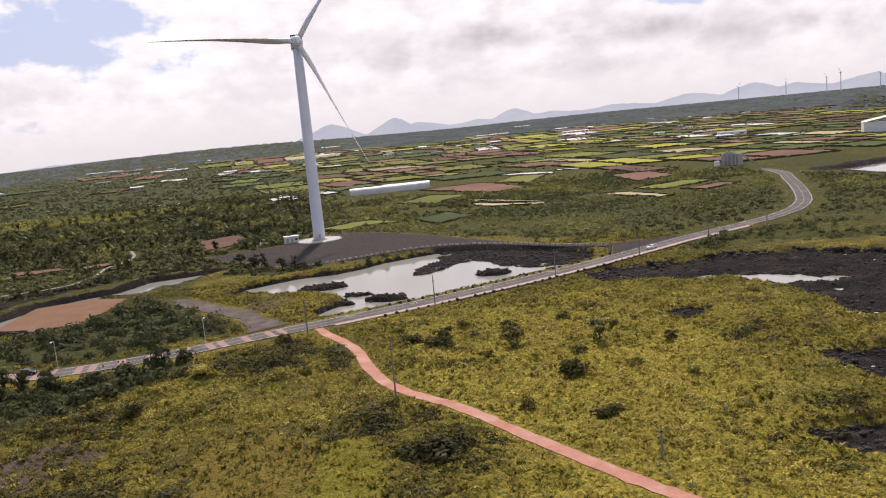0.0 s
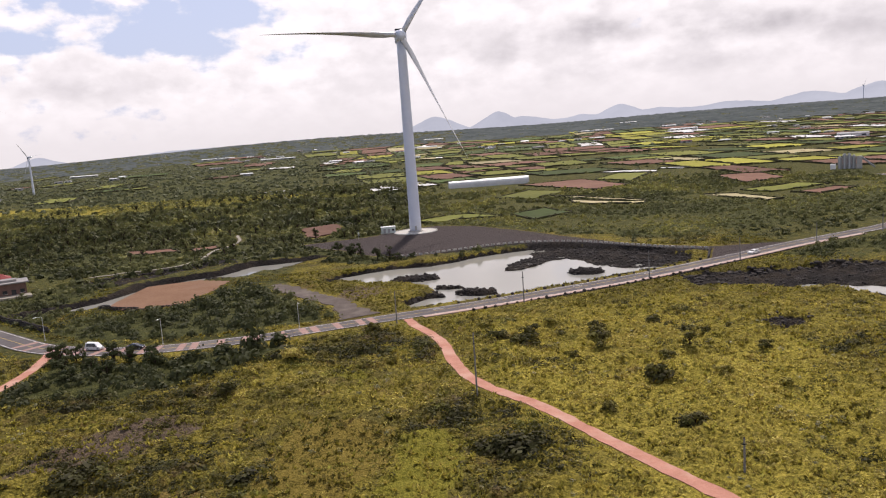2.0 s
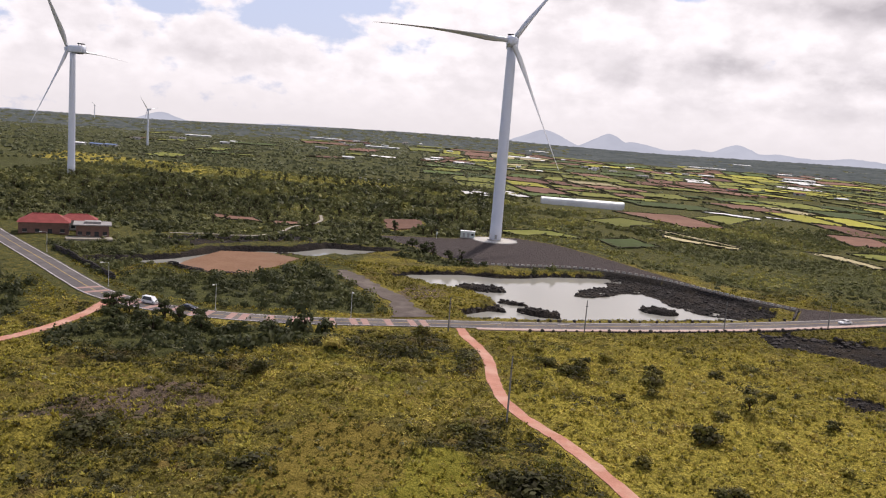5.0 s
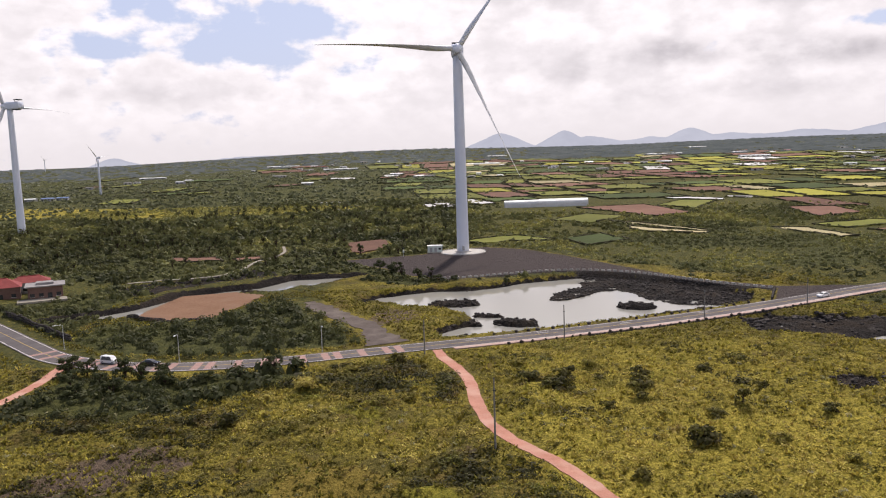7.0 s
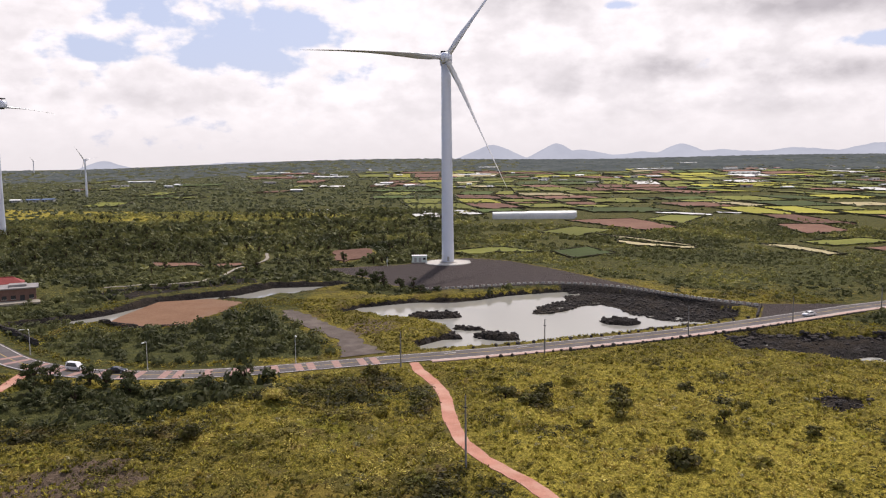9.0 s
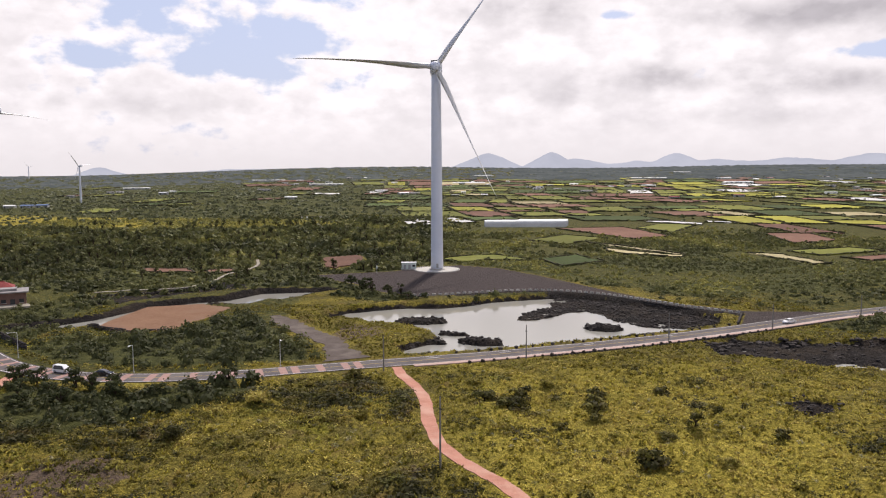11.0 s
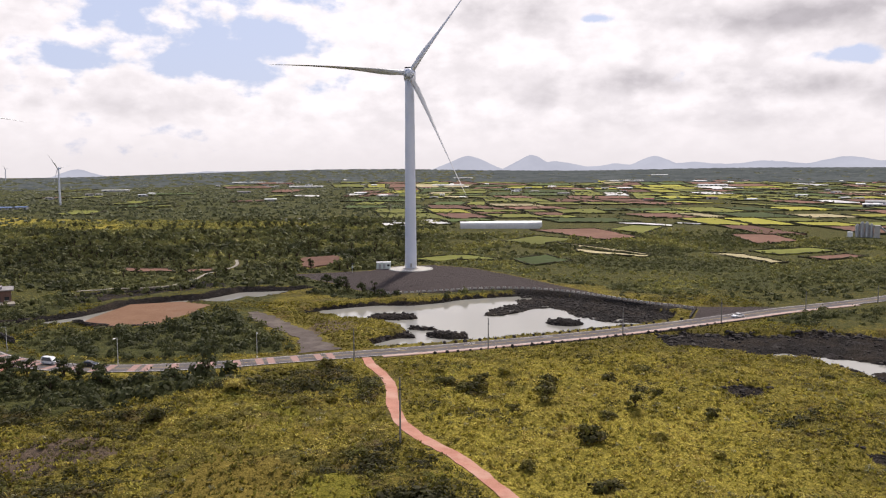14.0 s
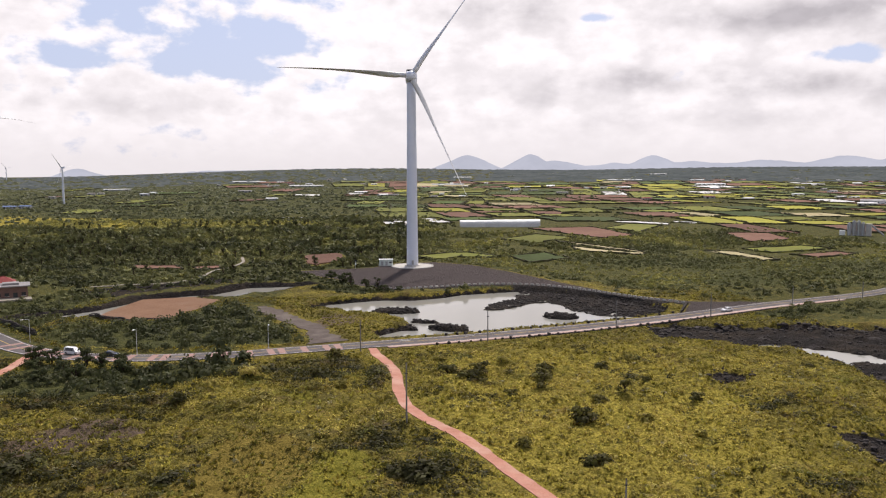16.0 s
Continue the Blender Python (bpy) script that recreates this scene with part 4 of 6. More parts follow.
turbine((0, 0, 0.3), "tall white three-bladed wind turbine on a gravel pad", 99.7, 3.1, 2.3, 70, -3, (173.6, 53.6, -65.5))
turbine((-302, 170, 2), "white wind turbine rising from the woods, rotor turned aside", 90, 2.7, 1.9, 62, 250, (180, 60, 300))
turbine((-446, 685, 8), "small distant white wind turbine above the woods", 49, 1.5, 1.0, 24, 245, (170, 50, 290))
for bearing, rng_m, high in ((34.3, 4000, 62), (37.2, 3700, 62), (39.6, 3700, 66), (40.4, 3600, 80), (42.6, 3700, 66), (43.2, 3600, 78), (45.4, 3700, 70), (-24.3, 3600, 48)):
    px, py = -30 + rng_m * math.sin(radians(bearing)), -412 + rng_m * math.cos(radians(bearing))
    turbine((px, py, float(land(px, py)) - 1), "tiny distant white wind turbine near the skyline", high, 1.9, 1.3, 30, 30 * (bearing % 3) - 20, (90 + 13 * bearing % 120, 210 + 13 * bearing % 120, 330 + 13 * bearing % 120), sides=10)


# ---- turbine base, cabin, wall by the pond ----
def foundation():
    t = thing("turbine_foundation", (0, -0.5, 0), "round pale concrete footing ringed with short posts", "foundation")
    part("slab", tube(bmesh.new(), [((0, 0, -0.6), 11.4), ((0, 0, 0.28), 11.4), ((0, 0, 0.34), 11.2)], 64), M_CONCRETE, t)
    part("plinth", tube(bmesh.new(), [((0, 0, 0.2), 4.2), ((0, 0, 0.75), 4.1), ((0, 0, 0.8), 3.9)], 48), M_CONCRETE, t)
    bm = tube(bmesh.new(), [((0, 0, 0), 0.11), ((0, 0, 0.5), 0.10), ((0, 0, 0.55), 0.05)], 8)
    first = part("post", bm, M_WHITE, t)
    for k in range(44):
        a = 2 * math.pi * k / 44
        ob = first if k == 0 else first.copy()
        if k:
            scene.collection.objects.link(ob)
        ob.location = (11.0 * math.cos(a), 11.0 * math.sin(a), 0.3)


def cabin():
    t = thing("equipment_cabin", (-14.2, 3.5, 0.0), "pale green metal equipment cabin on a concrete base", "cabin")
    part("base", box(bmesh.new(), -4, -1.9, -0.5, 4, 1.9, 0.25, 0.03), M_CONCRETE, t)
    body = part("body", box(bmesh.new(), -3.7, -1.6, 0.25, 3.7, 1.6, 3.3, 0.05), M_CABIN, t)
    part("roof", box(bmesh.new(), -3.9, -1.8, 3.3, 3.9, 1.8, 3.6, 0.08), M_WHITE, t, "white flat metal roof")
    for x in (-2.0, 0.3):
        d = part("door", box(bmesh.new(), x - 0.6, -1.66, 0.3, x + 0.6, -1.6, 2.5, 0.02), M_GREYWALL, body)
    part("louvre", box(bmesh.new(), 1.8, -1.66, 1.4, 3.1, -1.6, 2.4, 0.02), M_DARK, body)


def rubble(rs, size, seed):
    """A rough broken stone."""
    bm = bmesh.new()
    bmesh.ops.create_icosphere(bm, subdivisions=1, radius=0.5)
    r = random.Random(seed)
    for v in bm.verts:
        v.co *= r.uniform(0.72, 1.15)
        v.co.z = max(v.co.z, -0.33)
    return bm


def stone_meshes(n=6):
    out = []
    for k in range(n):
        me = bpy.data.meshes.new("stone")
        bm = rubble(None, 1, k)
        bm.to_mesh(me)
        bm.free()
        me.materials.append(M_STONE)
        out.append(me)
    return out


STONES = stone_meshes()


def pond_wall():
    t = thing("sea_wall", (0, 0, 0), "dry-laid black basalt wall with a pale kerb along the pond", "wall", kind="structure")
    ribbon("wall_core", WALL, 0.5, -1.4, 0.1, M_STONE, parent=t, thick=3.2)
    r = random.Random(3)
    along = np.r_[0, np.cumsum(np.linalg.norm(np.diff(WALL, axis=0), axis=1))]
    tangent = np.gradient(WALL, axis=0)
    tangent /= np.linalg.norm(tangent, axis=1)[:, None]
    # rows of facing stones, three courses high
    n = 0
    for course, z in ((0, -0.35), (1, -1.15), (2, -1.95)):
        s = 0.4 * course
        while s < along[-1] - 0.6:
            c = [np.interp(s, along, WALL[:, j]) for j in (0, 1)]
            d = [np.interp(s, along, tangent[:, j]) for j in (0, 1)]
            out = 1.45 + 0.35 * course + r.uniform(-0.1, 0.2)
            ob = new("stone", STONES[n % 6])
            ob.parent = t
            w = r.uniform(1.3, 2.1)
            ob.matrix_basis = Matrix.Translation((c[0] + d[1] * out, c[1] - d[0] * out, z)) @ Matrix.Rotation(math.atan2(d[1], d[0]), 4, "Z") @ Matrix.Diagonal((w, 0.9, 1.0, 1))
            s += w * 0.86
            n += 1
    # pale kerb blocks with gaps, on the crest
    bm = box(bmesh.new(), -0.75, -0.22, 0, 0.75, 0.22, 0.62, 0.05)
    first = part("kerb_block", bm, M_CONCRETE, t, "whitewashed concrete kerb block")
    s, k = 0.5, 0
    while s < along[-1]:
        c = [np.interp(s, along, WALL[:, j]) for j in (0, 1)]
        d = [np.interp(s, along, tangent[:, j]) for j in (0, 1)]
        ob = first if k == 0 else first.copy()
        if k:
            scene.collection.objects.link(ob)
        ob.matrix_basis = Matrix.Translation((c[0], c[1], 0.08)) @ Matrix.Rotation(math.atan2(d[1], d[0]), 4, "Z")
        s += 2.6
        k += 1


def stone_wall(a, b, high, label):
    """A dry-laid wall of rough lava blocks, three stones high."""
    t = thing("stone_wall", (*a, 0), label, "wall", "dry-stone walls", "structure")
    a, b = np.array(a, float), np.array(b, float)
    L = np.linalg.norm(b - a)
    turn = math.atan2(b[1] - a[1], b[0] - a[0])
    r = random.Random(int(L * 10))
    for course in range(3):
        s = 0.3 * course
        while s < L:
            w = r.uniform(0.9, 1.6)
            p = a + (b - a) * min(s / L, 1)
            ob = new("stone", STONES[r.randrange(6)])
            ob.parent = t
            ob.matrix_basis = Matrix.Translation((p[0] - a[0] + r.uniform(-0.15, 0.15), p[1] - a[1], float(land(*p)) + high * (course + 0.35) / 3)) @ Matrix.Rotation(turn, 4, "Z") @ Matrix.Diagonal((w * 1.15, 1.0, high / 2.4, 1))
            s += w * 0.95


def road_wall():
    """The rough basalt face that carries the footway above the shore."""
    t = thing("road_wall", (0, 0, 0), "rough black basalt retaining wall below the footway", "wall", kind="structure")
    line = ROAD[(ROAD[:, 0] > 20) & (ROAD[:, 0] < 128)]
    run = np.gradient(line, axis=0)
    run /= np.linalg.norm(run, axis=1)[:, None]
    along = np.r_[0, np.cumsum(np.linalg.norm(np.diff(line, axis=0), axis=1))]
    r, n = random.Random(31), 0
    for course in range(3):
        s = 0.5 * course
        while s < along[-1]:
            c, d = ([np.interp(s, along, a[:, j]) for j in (0, 1)] for a in (line, run))
            out = 6.3 + 0.3 * course + r.uniform(-0.1, 0.15)
            px, py = c[0] + d[1] * out, c[1] - d[0] * out
            w = r.uniform(1.0, 1.9)
            if course == 0 or float(land(px + d[1] * 2, py - d[0] * 2)) < -0.5 * course:
                ob = new("stone", STONES[n % 6])
                ob.parent = t
                ob.matrix_basis = Matrix.Translation((px, py, -0.1 - 0.75 * course)) @ Matrix.Rotation(math.atan2(d[1], d[0]), 4, "Z") @ Matrix.Diagonal((w, 0.9, 1.05, 1))
                n += 1
            s += w * 0.85


foundation()
cabin()
road_wall()
stone_wall((-164, -127.5), (-142, -150), 1.9, "long dark dry-stone wall above the roadside")
stone_wall((-142, -150), (-124, -170.5), 1.9, "long dark dry-stone wall above the roadside")
stone_wall((-119.5, -137.5), (-103.5, -149.6), 1.5, "low dark stone edge below the bare field")
stone_wall((-103.5, -149.6), (-92, -143), 1.0, "low dark stone edge below the bare field")
stone_wall((-137, -74), (-112, -66), 0.9, "dark stone bank below the farm lane")
stone_wall((-112, -66), (-101, -52), 0.9, "dark stone bank below the farm lane")
stone_wall((100.6, -130.5), (91.5, -148.5), 0.9, "low stone wall end beside the gravel pad")
pond_wall()


# ---- road furniture ----
def on_road(x, off):
    """A place beside the road: the road's point at that x, moved left of its run by off; and the run's turn."""
    i = int(np.argmin(np.abs(ROAD[:, 0] - x)))
    d = ROAD[min(i + 1, len(ROAD) - 1)] - ROAD[max(i - 1, 0)]
    d = d / np.linalg.norm(d)
    return ROAD[i][0] - d[1] * off, ROAD[i][1] + d[0] * off, math.degrees(math.atan2(d[1], d[0]))


def utility_pole(at, high, label):
    t = thing("utility_pole", at, label, "utility pole", "utility poles")
    part("shaft", tube(bmesh.new(), [((0, 0, -0.5), 0.19), ((0, 0, high * 0.5), 0.16), ((0, 0, high), 0.12)], 12), M_POLE, t)
    part("cap", tube(bmesh.new(), [((0, 0, high), 0.14), ((0, 0, high + 0.12), 0.08)], 10), M_DARK, t)
    part("band", tube(bmesh.new(), [((0, 0, high * 0.82), 0.165), ((0, 0, high * 0.82 + 0.18), 0.165)], 12), M_DARK, t)
    part("bracket", box(bmesh.new(), -0.35, -0.05, high * 0.82, 0.35, 0.05, high * 0.82 + 0.12, 0.01), M_DARK, t)


for x, y, high in ((-10.9, -270.2, 12.2), (-22.0, -200.4, 9.0), (15.8, -190.2, 9.2), (60, -174, 9.2), (98.2, -158.4, 8.4), (138, -139, 7.6), (174, -125.4, 7.2), (20.6, -312, 5.4)):
    utility_pole((x, y, float(land(x, y)) - 0.1), high, "slim grey concrete utility pole standing in the grass")


def street_lamp(at, turn, high=7.0):
    t = thing("street_lamp", at, "pale galvanised street lamp with a short arm", "street lamp", "street lamps", turn=turn)
    part("base", box(bmesh.new(), -0.22, -0.22, -0.3, 0.22, 0.22, 0.25, 0.03), M_CONCRETE, t)
    part("pole", tube(bmesh.new(), [((0, 0, 0), 0.10), ((0, 0, high), 0.06)], 10), M_LAMP, t)
    part("arm", tube(bmesh.new(), [((0, 0, high), 0.05), ((0, -0.6, high + 0.14), 0.045), ((0, -1.7, high + 0.2), 0.04)], 8), M_LAMP, t)
    part("lamp_head", box(bmesh.new(), -0.16, -2.5, high + 0.12, 0.16, -1.6, high + 0.3, 0.05), M_WHITE, t)


for x in (-168, -126.5, -86.5, -46):
    px, py, turn = on_road(x, 6.0)
    street_lamp((px, py, float(land(px, py))), turn)


def road_bands():
    """Red anti-skid bands across the road near the junction and round the bend."""
    for x in list(np.arange(-126, -23, 5.2)):
        px, py, turn = on_road(x, 0.5)
        ob = part("red_band", box(bmesh.new(), -0.95, -3.45, -0.03, 0.95, 3.45, 0.016), M_RED_BAND, road)
        ob.matrix_basis = pose(px, py, 0, 0, 0, turn)
    for x in (-8, 12, 38, 64):
        px, py, turn = on_road(x, 2.2)
        ob = part("arrow", box(bmesh.new(), -1.7, -0.12, -0.03, 1.7, 0.12, 0.016), M_LINE, road)
        ob.matrix_basis = pose(px, py, 0, 0, 0, turn)


def bollards():
    r = random.Random(5)
    for off, step_m, x0, x1 in ((-6.2, 3.6, -2, 96), (5.3, 4.2, 0, 92)):
        x = x0
        while x < x1:
            px, py, turn = on_road(x, off)
            t = thing("bollard", (px, py, float(land(px, py)) + 0.12), "squat dark basalt boulder bollard at the road edge", "bollard", "stone bollards")
            s = r.uniform(0.85, 1.25)
            ob = new("boulder", STONES[r.randrange(6)])
            ob.parent = t
            ob.matrix_basis = Matrix.Translation((0, 0, 0.28 * s)) @ Matrix.Rotation(r.uniform(0, 6), 4, "Z") @ Matrix.Diagonal((1.1 * s, 0.9 * s, 1.0 * s, 1))
            x += step_m * r.uniform(0.8, 1.2)


road_bands()
bollards()


def car(at, turn, paint, label, tall=1.45, length=4.6, van=False):
    t = thing("car", at, label, "car", "cars on the road", turn=turn)
    L, w = length / 2, 0.9
    if van:
        side = [(-L, 0.45), (-L + 0.05, 1.0), (-L + 0.2, tall), (L - 1.6, tall), (L - 0.85, 1.05), (L - 0.05, 0.9), (L, 0.45)]
    else:
        side = [(-L, 0.4), (-L + 0.03, 0.85), (-L + 0.8, 0.95), (-L + 1.4, tall), (L - 2.1, tall), (L - 1.25, 0.95), (L - 0.1, 0.75), (L, 0.4)]
    side = [(-L + 0.1, 0.22)] + side + [(L - 0.1, 0.22)]
    bm = bmesh.new()
    rows = []
    for y, inset in ((-w, 0.0), (w, 0.0)):
        rows.append([bm.verts.new((x, y * (0.80 if z > 1.1 else 1.0), z)) for x, z in side])
    n = len(side)
    for i in range(n):
        bm.faces.new((rows[0][i], rows[0][(i + 1) % n], rows[1][(i + 1) % n], rows[1][i]))
    bm.faces.new(rows[0][::-1]), bm.faces.new(rows[1])
    bmesh.ops.bevel(bm, geom=bm.edges[:], offset=0.06, segments=2, affect="EDGES")
    body = part("body", bm, paint, t)
    top = tall - 0.08
    a, b = (-L + 1.05, L - 1.5) if not van else (-L + 0.3, L - 1.2)
    for s in (-1, 1):
        bm = bmesh.new()
        ys = [s * w * 0.995, s * w * 0.815]
        q = [bm.verts.new((a, ys[0], 1.0)), bm.verts.new((b + 0.15, ys[0], 1.0)), bm.verts.new((b - 0.5, ys[1], top)), bm.verts.new((a + 0.45, ys[1], top))]
        bm.faces.new(q if s < 0 else q[::-1])
        made = bmesh.ops.extrude_face_region(bm, geom=bm.faces[:])
        bmesh.ops.translate(bm, verts=[v for v in made["geom"] if isinstance(v, bmesh.types.BMVert)], vec=(0, s * 0.03, 0.0))
        part("side_window", bm, M_GLASS, body, "dark tinted glass")
    for x0, z0, x1, z1 in ((b + 0.28, 1.0, b - 0.42, top), (a - 0.12, 1.02, a + 0.28, top)):
        bm = bmesh.new()
        v = [bm.verts.new((x0, -w * 0.86, z0)), bm.verts.new((x0, w * 0.86, z0)), bm.verts.new((x1, w * 0.72, z1)), bm.verts.new((x1, -w * 0.72, z1))]
        bm.faces.new(v)
        made = bmesh.ops.extrude_face_region(bm, geom=bm.faces[:])
        bmesh.ops.translate(bm, verts=[g for g in made["geom"] if isinstance(g, bmesh.types.BMVert)], vec=(0.05 if x0 > 0 else -0.05, 0, 0.02))
        part("windscreen", bm, M_GLASS, body, "dark tinted glass")
    for x in (-L + 0.85, L - 0.85):
        for s in (-1, 1):
            wheel = part("wheel", tube(bmesh.new(), [((x, s * 0.92, 0.32), 0.32), ((x, s * 0.70, 0.32), 0.32)], 18), M_DARK, t)
            part("rim", tube(bmesh.new(), [((x, s * 0.935, 0.32), 0.19), ((x, s * 0.90, 0.32), 0.19)], 12), M_LAMP, wheel)
    for s in (-0.62, 0.62):
        part("headlight", box(bmesh.new(), L - 0.13, s - 0.2, 0.62, L + 0.01, s + 0.2, 0.76, 0.02), M_WHITE, body)
        part("tail_light", box(bmesh.new(), -L - 0.01, s - 0.2, 0.72, -L + 0.1, s + 0.2, 0.88, 0.02), M_ROOF_RED, body)


M_CARWHITE = surface("white_car_paint", (0.72, 0.73, 0.74), (0.78, 0.79, 0.80), 0.3, 0.25, bump=0.0, gloss=0.6)
M_CARBLACK = surface("black_car_paint", (0.012, 0.012, 0.014), (0.02, 0.02, 0.022), 0.3, 0.2, bump=0.0, gloss=0.6)
for x, off, back, paint, label, tall, length, van in ((-104, 2.4, 0, M_CARWHITE, "white van driving along the coast road", 1.95, 4.9, True),
                                                       (-91, 2.4, 0, M_CARBLACK, "black saloon car driving along the coast road", 1.45, 4.7, False),
                                                       (108, -1.3, 180, M_CARWHITE, "white saloon car driving along the coast road", 1.45, 4.7, False)):
    px, py, turn = on_road(x, off)
    car((px, py, 0.0), turn + back, paint, label, tall, length, van)


# ---- buildings ----
def greenhouse(a, b, wide, high, label):
    """A long film tunnel from a to b."""
    (ax, ay), (bx, by) = a, b
    L = math.hypot(bx - ax, by - ay)
    t = thing("greenhouse", ((ax + bx) / 2, (ay + by) / 2, float(land((ax + bx) / 2, (ay + by) / 2))), label, "greenhouse", "greenhouses", turn=math.degrees(math.atan2(by - ay, bx - ax)))
    bm = bmesh.new()
    prof = [(-wide / 2, -0.8)] + [(-wide / 2 * math.cos(math.pi * k / 12), high * 0.42 + high * 0.58 * math.sin(math.pi * k / 12)) for k in range(13)] + [(wide / 2, -0.8)]
    rows = [[bm.verts.new((x, y, z)) for y, z in prof] for x in np.linspace(-L / 2, L / 2, 9)]
    for p, q in zip(rows[:-1], rows[1:]):
        for k in range(len(prof) - 1):
            bm.faces.new((p[k], q[k], q[k + 1], p[k + 1]))
    bm.faces.new(rows[0]), bm.faces.new(rows[-1][::-1])
    part("film_cover", bm, M_FILM, t, "white plastic film skin")
    for k in range(9):
        x = -L / 2 + L * k / 8
        bm = bmesh.new()
        tube(bm, [((x, y * 1.006, z * 1.006), 0.07) for y, z in prof[1:-1]], 6)
        part("hoop", bm, M_LAMP, t)
    part("door", box(bmesh.new(), -L / 2 - 0.06, -1.2, 0, -L / 2 + 0.02, 1.2, 2.2, 0.02), M_GREYWALL, t)


greenhouse((52, 274), (121, 272), 9, 6.2, "long white plastic-film greenhouse tunnel among the fields")
greenhouse((84, 290), (126, 288), 8, 5.6, "long white plastic-film greenhouse tunnel among the fields")
greenhouse((106, 1580), (186, 1576), 9, 4, "distant white greenhouse roof among dark trees")


def shed(at, turn, L, W, H, roof, wall, top, label, category="shed", name="warehouse", bays=4):
    t = thing(name, (*at, float(land(*at))), label, category, turn=turn)
    part("wall", box(bmesh.new(), -L / 2, -W / 2, -1.5, L / 2, W / 2, H, 0.03), wall, t)
    bm = bmesh.new()
    p = [[bm.verts.new((x, y, z)) for y, z in ((-W / 2 - 0.4, H - 0.1), (0, H + roof), (W / 2 + 0.4, H - 0.1), (W / 2 + 0.4, H - 0.4), (0, H + roof - 0.35), (-W / 2 - 0.4, H - 0.4))] for x in (-L / 2 - 0.4, L / 2 + 0.4)]
    for k in range(6):
        bm.faces.new((p[0][k], p[0][(k + 1) % 6], p[1][(k + 1) % 6], p[1][k]))
    bm.faces.new(p[0][::-1]), bm.faces.new(p[1])
    part("roof", bm, top, t)
    for k in range(bays):
        x = -L / 2 + L * (k + 0.5) / bays
        part("window" if k % 3 else "door", box(bmesh.new(), x - L / bays * 0.22, -W / 2 - 0.06, (0.1 if k % 3 == 0 else H * 0.4), x + L / bays * 0.22, -W / 2 + 0.05, H * 0.72, 0.02), M_GLASS, t, "dark opening")
    return t


shed((702, 378), 52, 44, 50, 13, 5.0, M_WHITE, M_WHITE, "large white metal hangar near the shore", "warehouse", bays=3)
shed((742, 372), -42, 34, 12, 4.5, 0.8, M_GREYWALL, M_ROOF_GREY, "low grey sheds beside the hangar", bays=4)
shed((672, 640), -30, 40, 14, 6, 1.6, M_WHITE, M_GREYWALL, "pale grey farm buildings in the fields", bays=3)
shed((640, 610), -30, 24, 10, 4, 1.0, M_GREYWALL, M_WHITE, "pale grey farm buildings in the fields", bays=4)
shed((760, 1420), 0, 70, 14, 4.5, 1.2, M_WHITE, M_WHITE, "far white barn roof in the fields", bays=6)
for px, py, L, W, top, label in ((-395, 1870, 90, 14, M_WHITE, "far white farm shed among fields and trees"), (-200, 1510, 80, 14, M_WHITE, "far white farm shed among fields and trees"),
                                 (-197, 890, 19, 9, M_WHITE, "small white farm shed among the woods"), (-525, 705, 17, 9, M_BLUE, "blue-roofed farm building among the woods"), (-508, 712, 15, 9, M_BLUE, "blue-roofed farm building among the woods"), (-546, 700, 14, 8, M_WHITE, "small white farm building among the woods"),
                                 (665, 1790, 100, 16, M_WHITE, "far white barn roof in the fields"), (840, 1700, 38, 12, M_WHITE, "far white barn roof in the fields"), (-300, 1240, 26, 10, M_ROOF_GREY, "far grey farm roof among the trees"), (-60, 1150, 24, 9, M_WHITE, "far white farm roof among the trees"),
                                 (330, 1100, 22, 9, M_ROOF_GREY, "far grey farm roof among the fields"), (520, 1330, 34, 11, M_WHITE, "far white farm roof among the fields"), (410, 840, 16, 8, M_ROOF_RED, "far red farm roof among the fields"), (940, 2300, 60, 14, M_WHITE, "far white barn roof in the fields"), (240, 2150, 60, 14, M_WHITE, "far white barn roof in the fields"), (-640, 1500, 60, 12, M_WHITE, "far white farm shed among fields and trees")):
    shed((px, py), 4, L, W, 3.4, 1.0, M_GREYWALL, top, label, bays=4)


def far_houses():
    """Loose hamlets of small pale-roofed houses and sheds over the plain."""
    r = random.Random(41)
    for hub_x, hub_y, spread, many in ((760, 1180, 130, 9), (420, 1260, 110, 8), (980, 1650, 160, 8), (250, 1450, 110, 7), (620, 880, 70, 5), (-330, 1700, 150, 7), (-560, 1250, 110, 5), (90, 1050, 80, 5), (1150, 1320, 120, 6), (-90, 1820, 140, 6)):
        for _ in range(many):
            px, py = hub_x + r.gauss(0, spread), hub_y + r.gauss(0, spread * 0.8)
            shed((px, py), r.uniform(-30, 30), r.uniform(8, 20), r.uniform(6, 10), r.uniform(2.4, 4), r.uniform(0.5, 1.4), r.choice((M_CONCRETE, M_GREYWALL, M_WHITE)), r.choice((M_FILM, M_ROOF_GREY, M_GREYWALL, M_ROOF_RED, M_WHITE)), "tiny far farm house with a low roof", "house", "farm_house", 2)


far_houses()


def sign_post():
    t = thing("instrument_mast", (-30, -10.5, 0), "slim grey instrument mast at the pad's edge", "mast")
    part("pole", tube(bmesh.new(), [((0, 0, -0.2), 0.09), ((0, 0, 4.6), 0.06)], 8), M_LAMP, t)
    part("cabinet", box(bmesh.new(), -0.4, -0.25, 2.2, 0.4, 0.25, 3.2, 0.03), M_CABIN, t)
    part("panel", box(bmesh.new(), -0.7, -0.05, 4.0, 0.7, 0.03, 4.6, 0.02), M_GLASS, t)


sign_post()


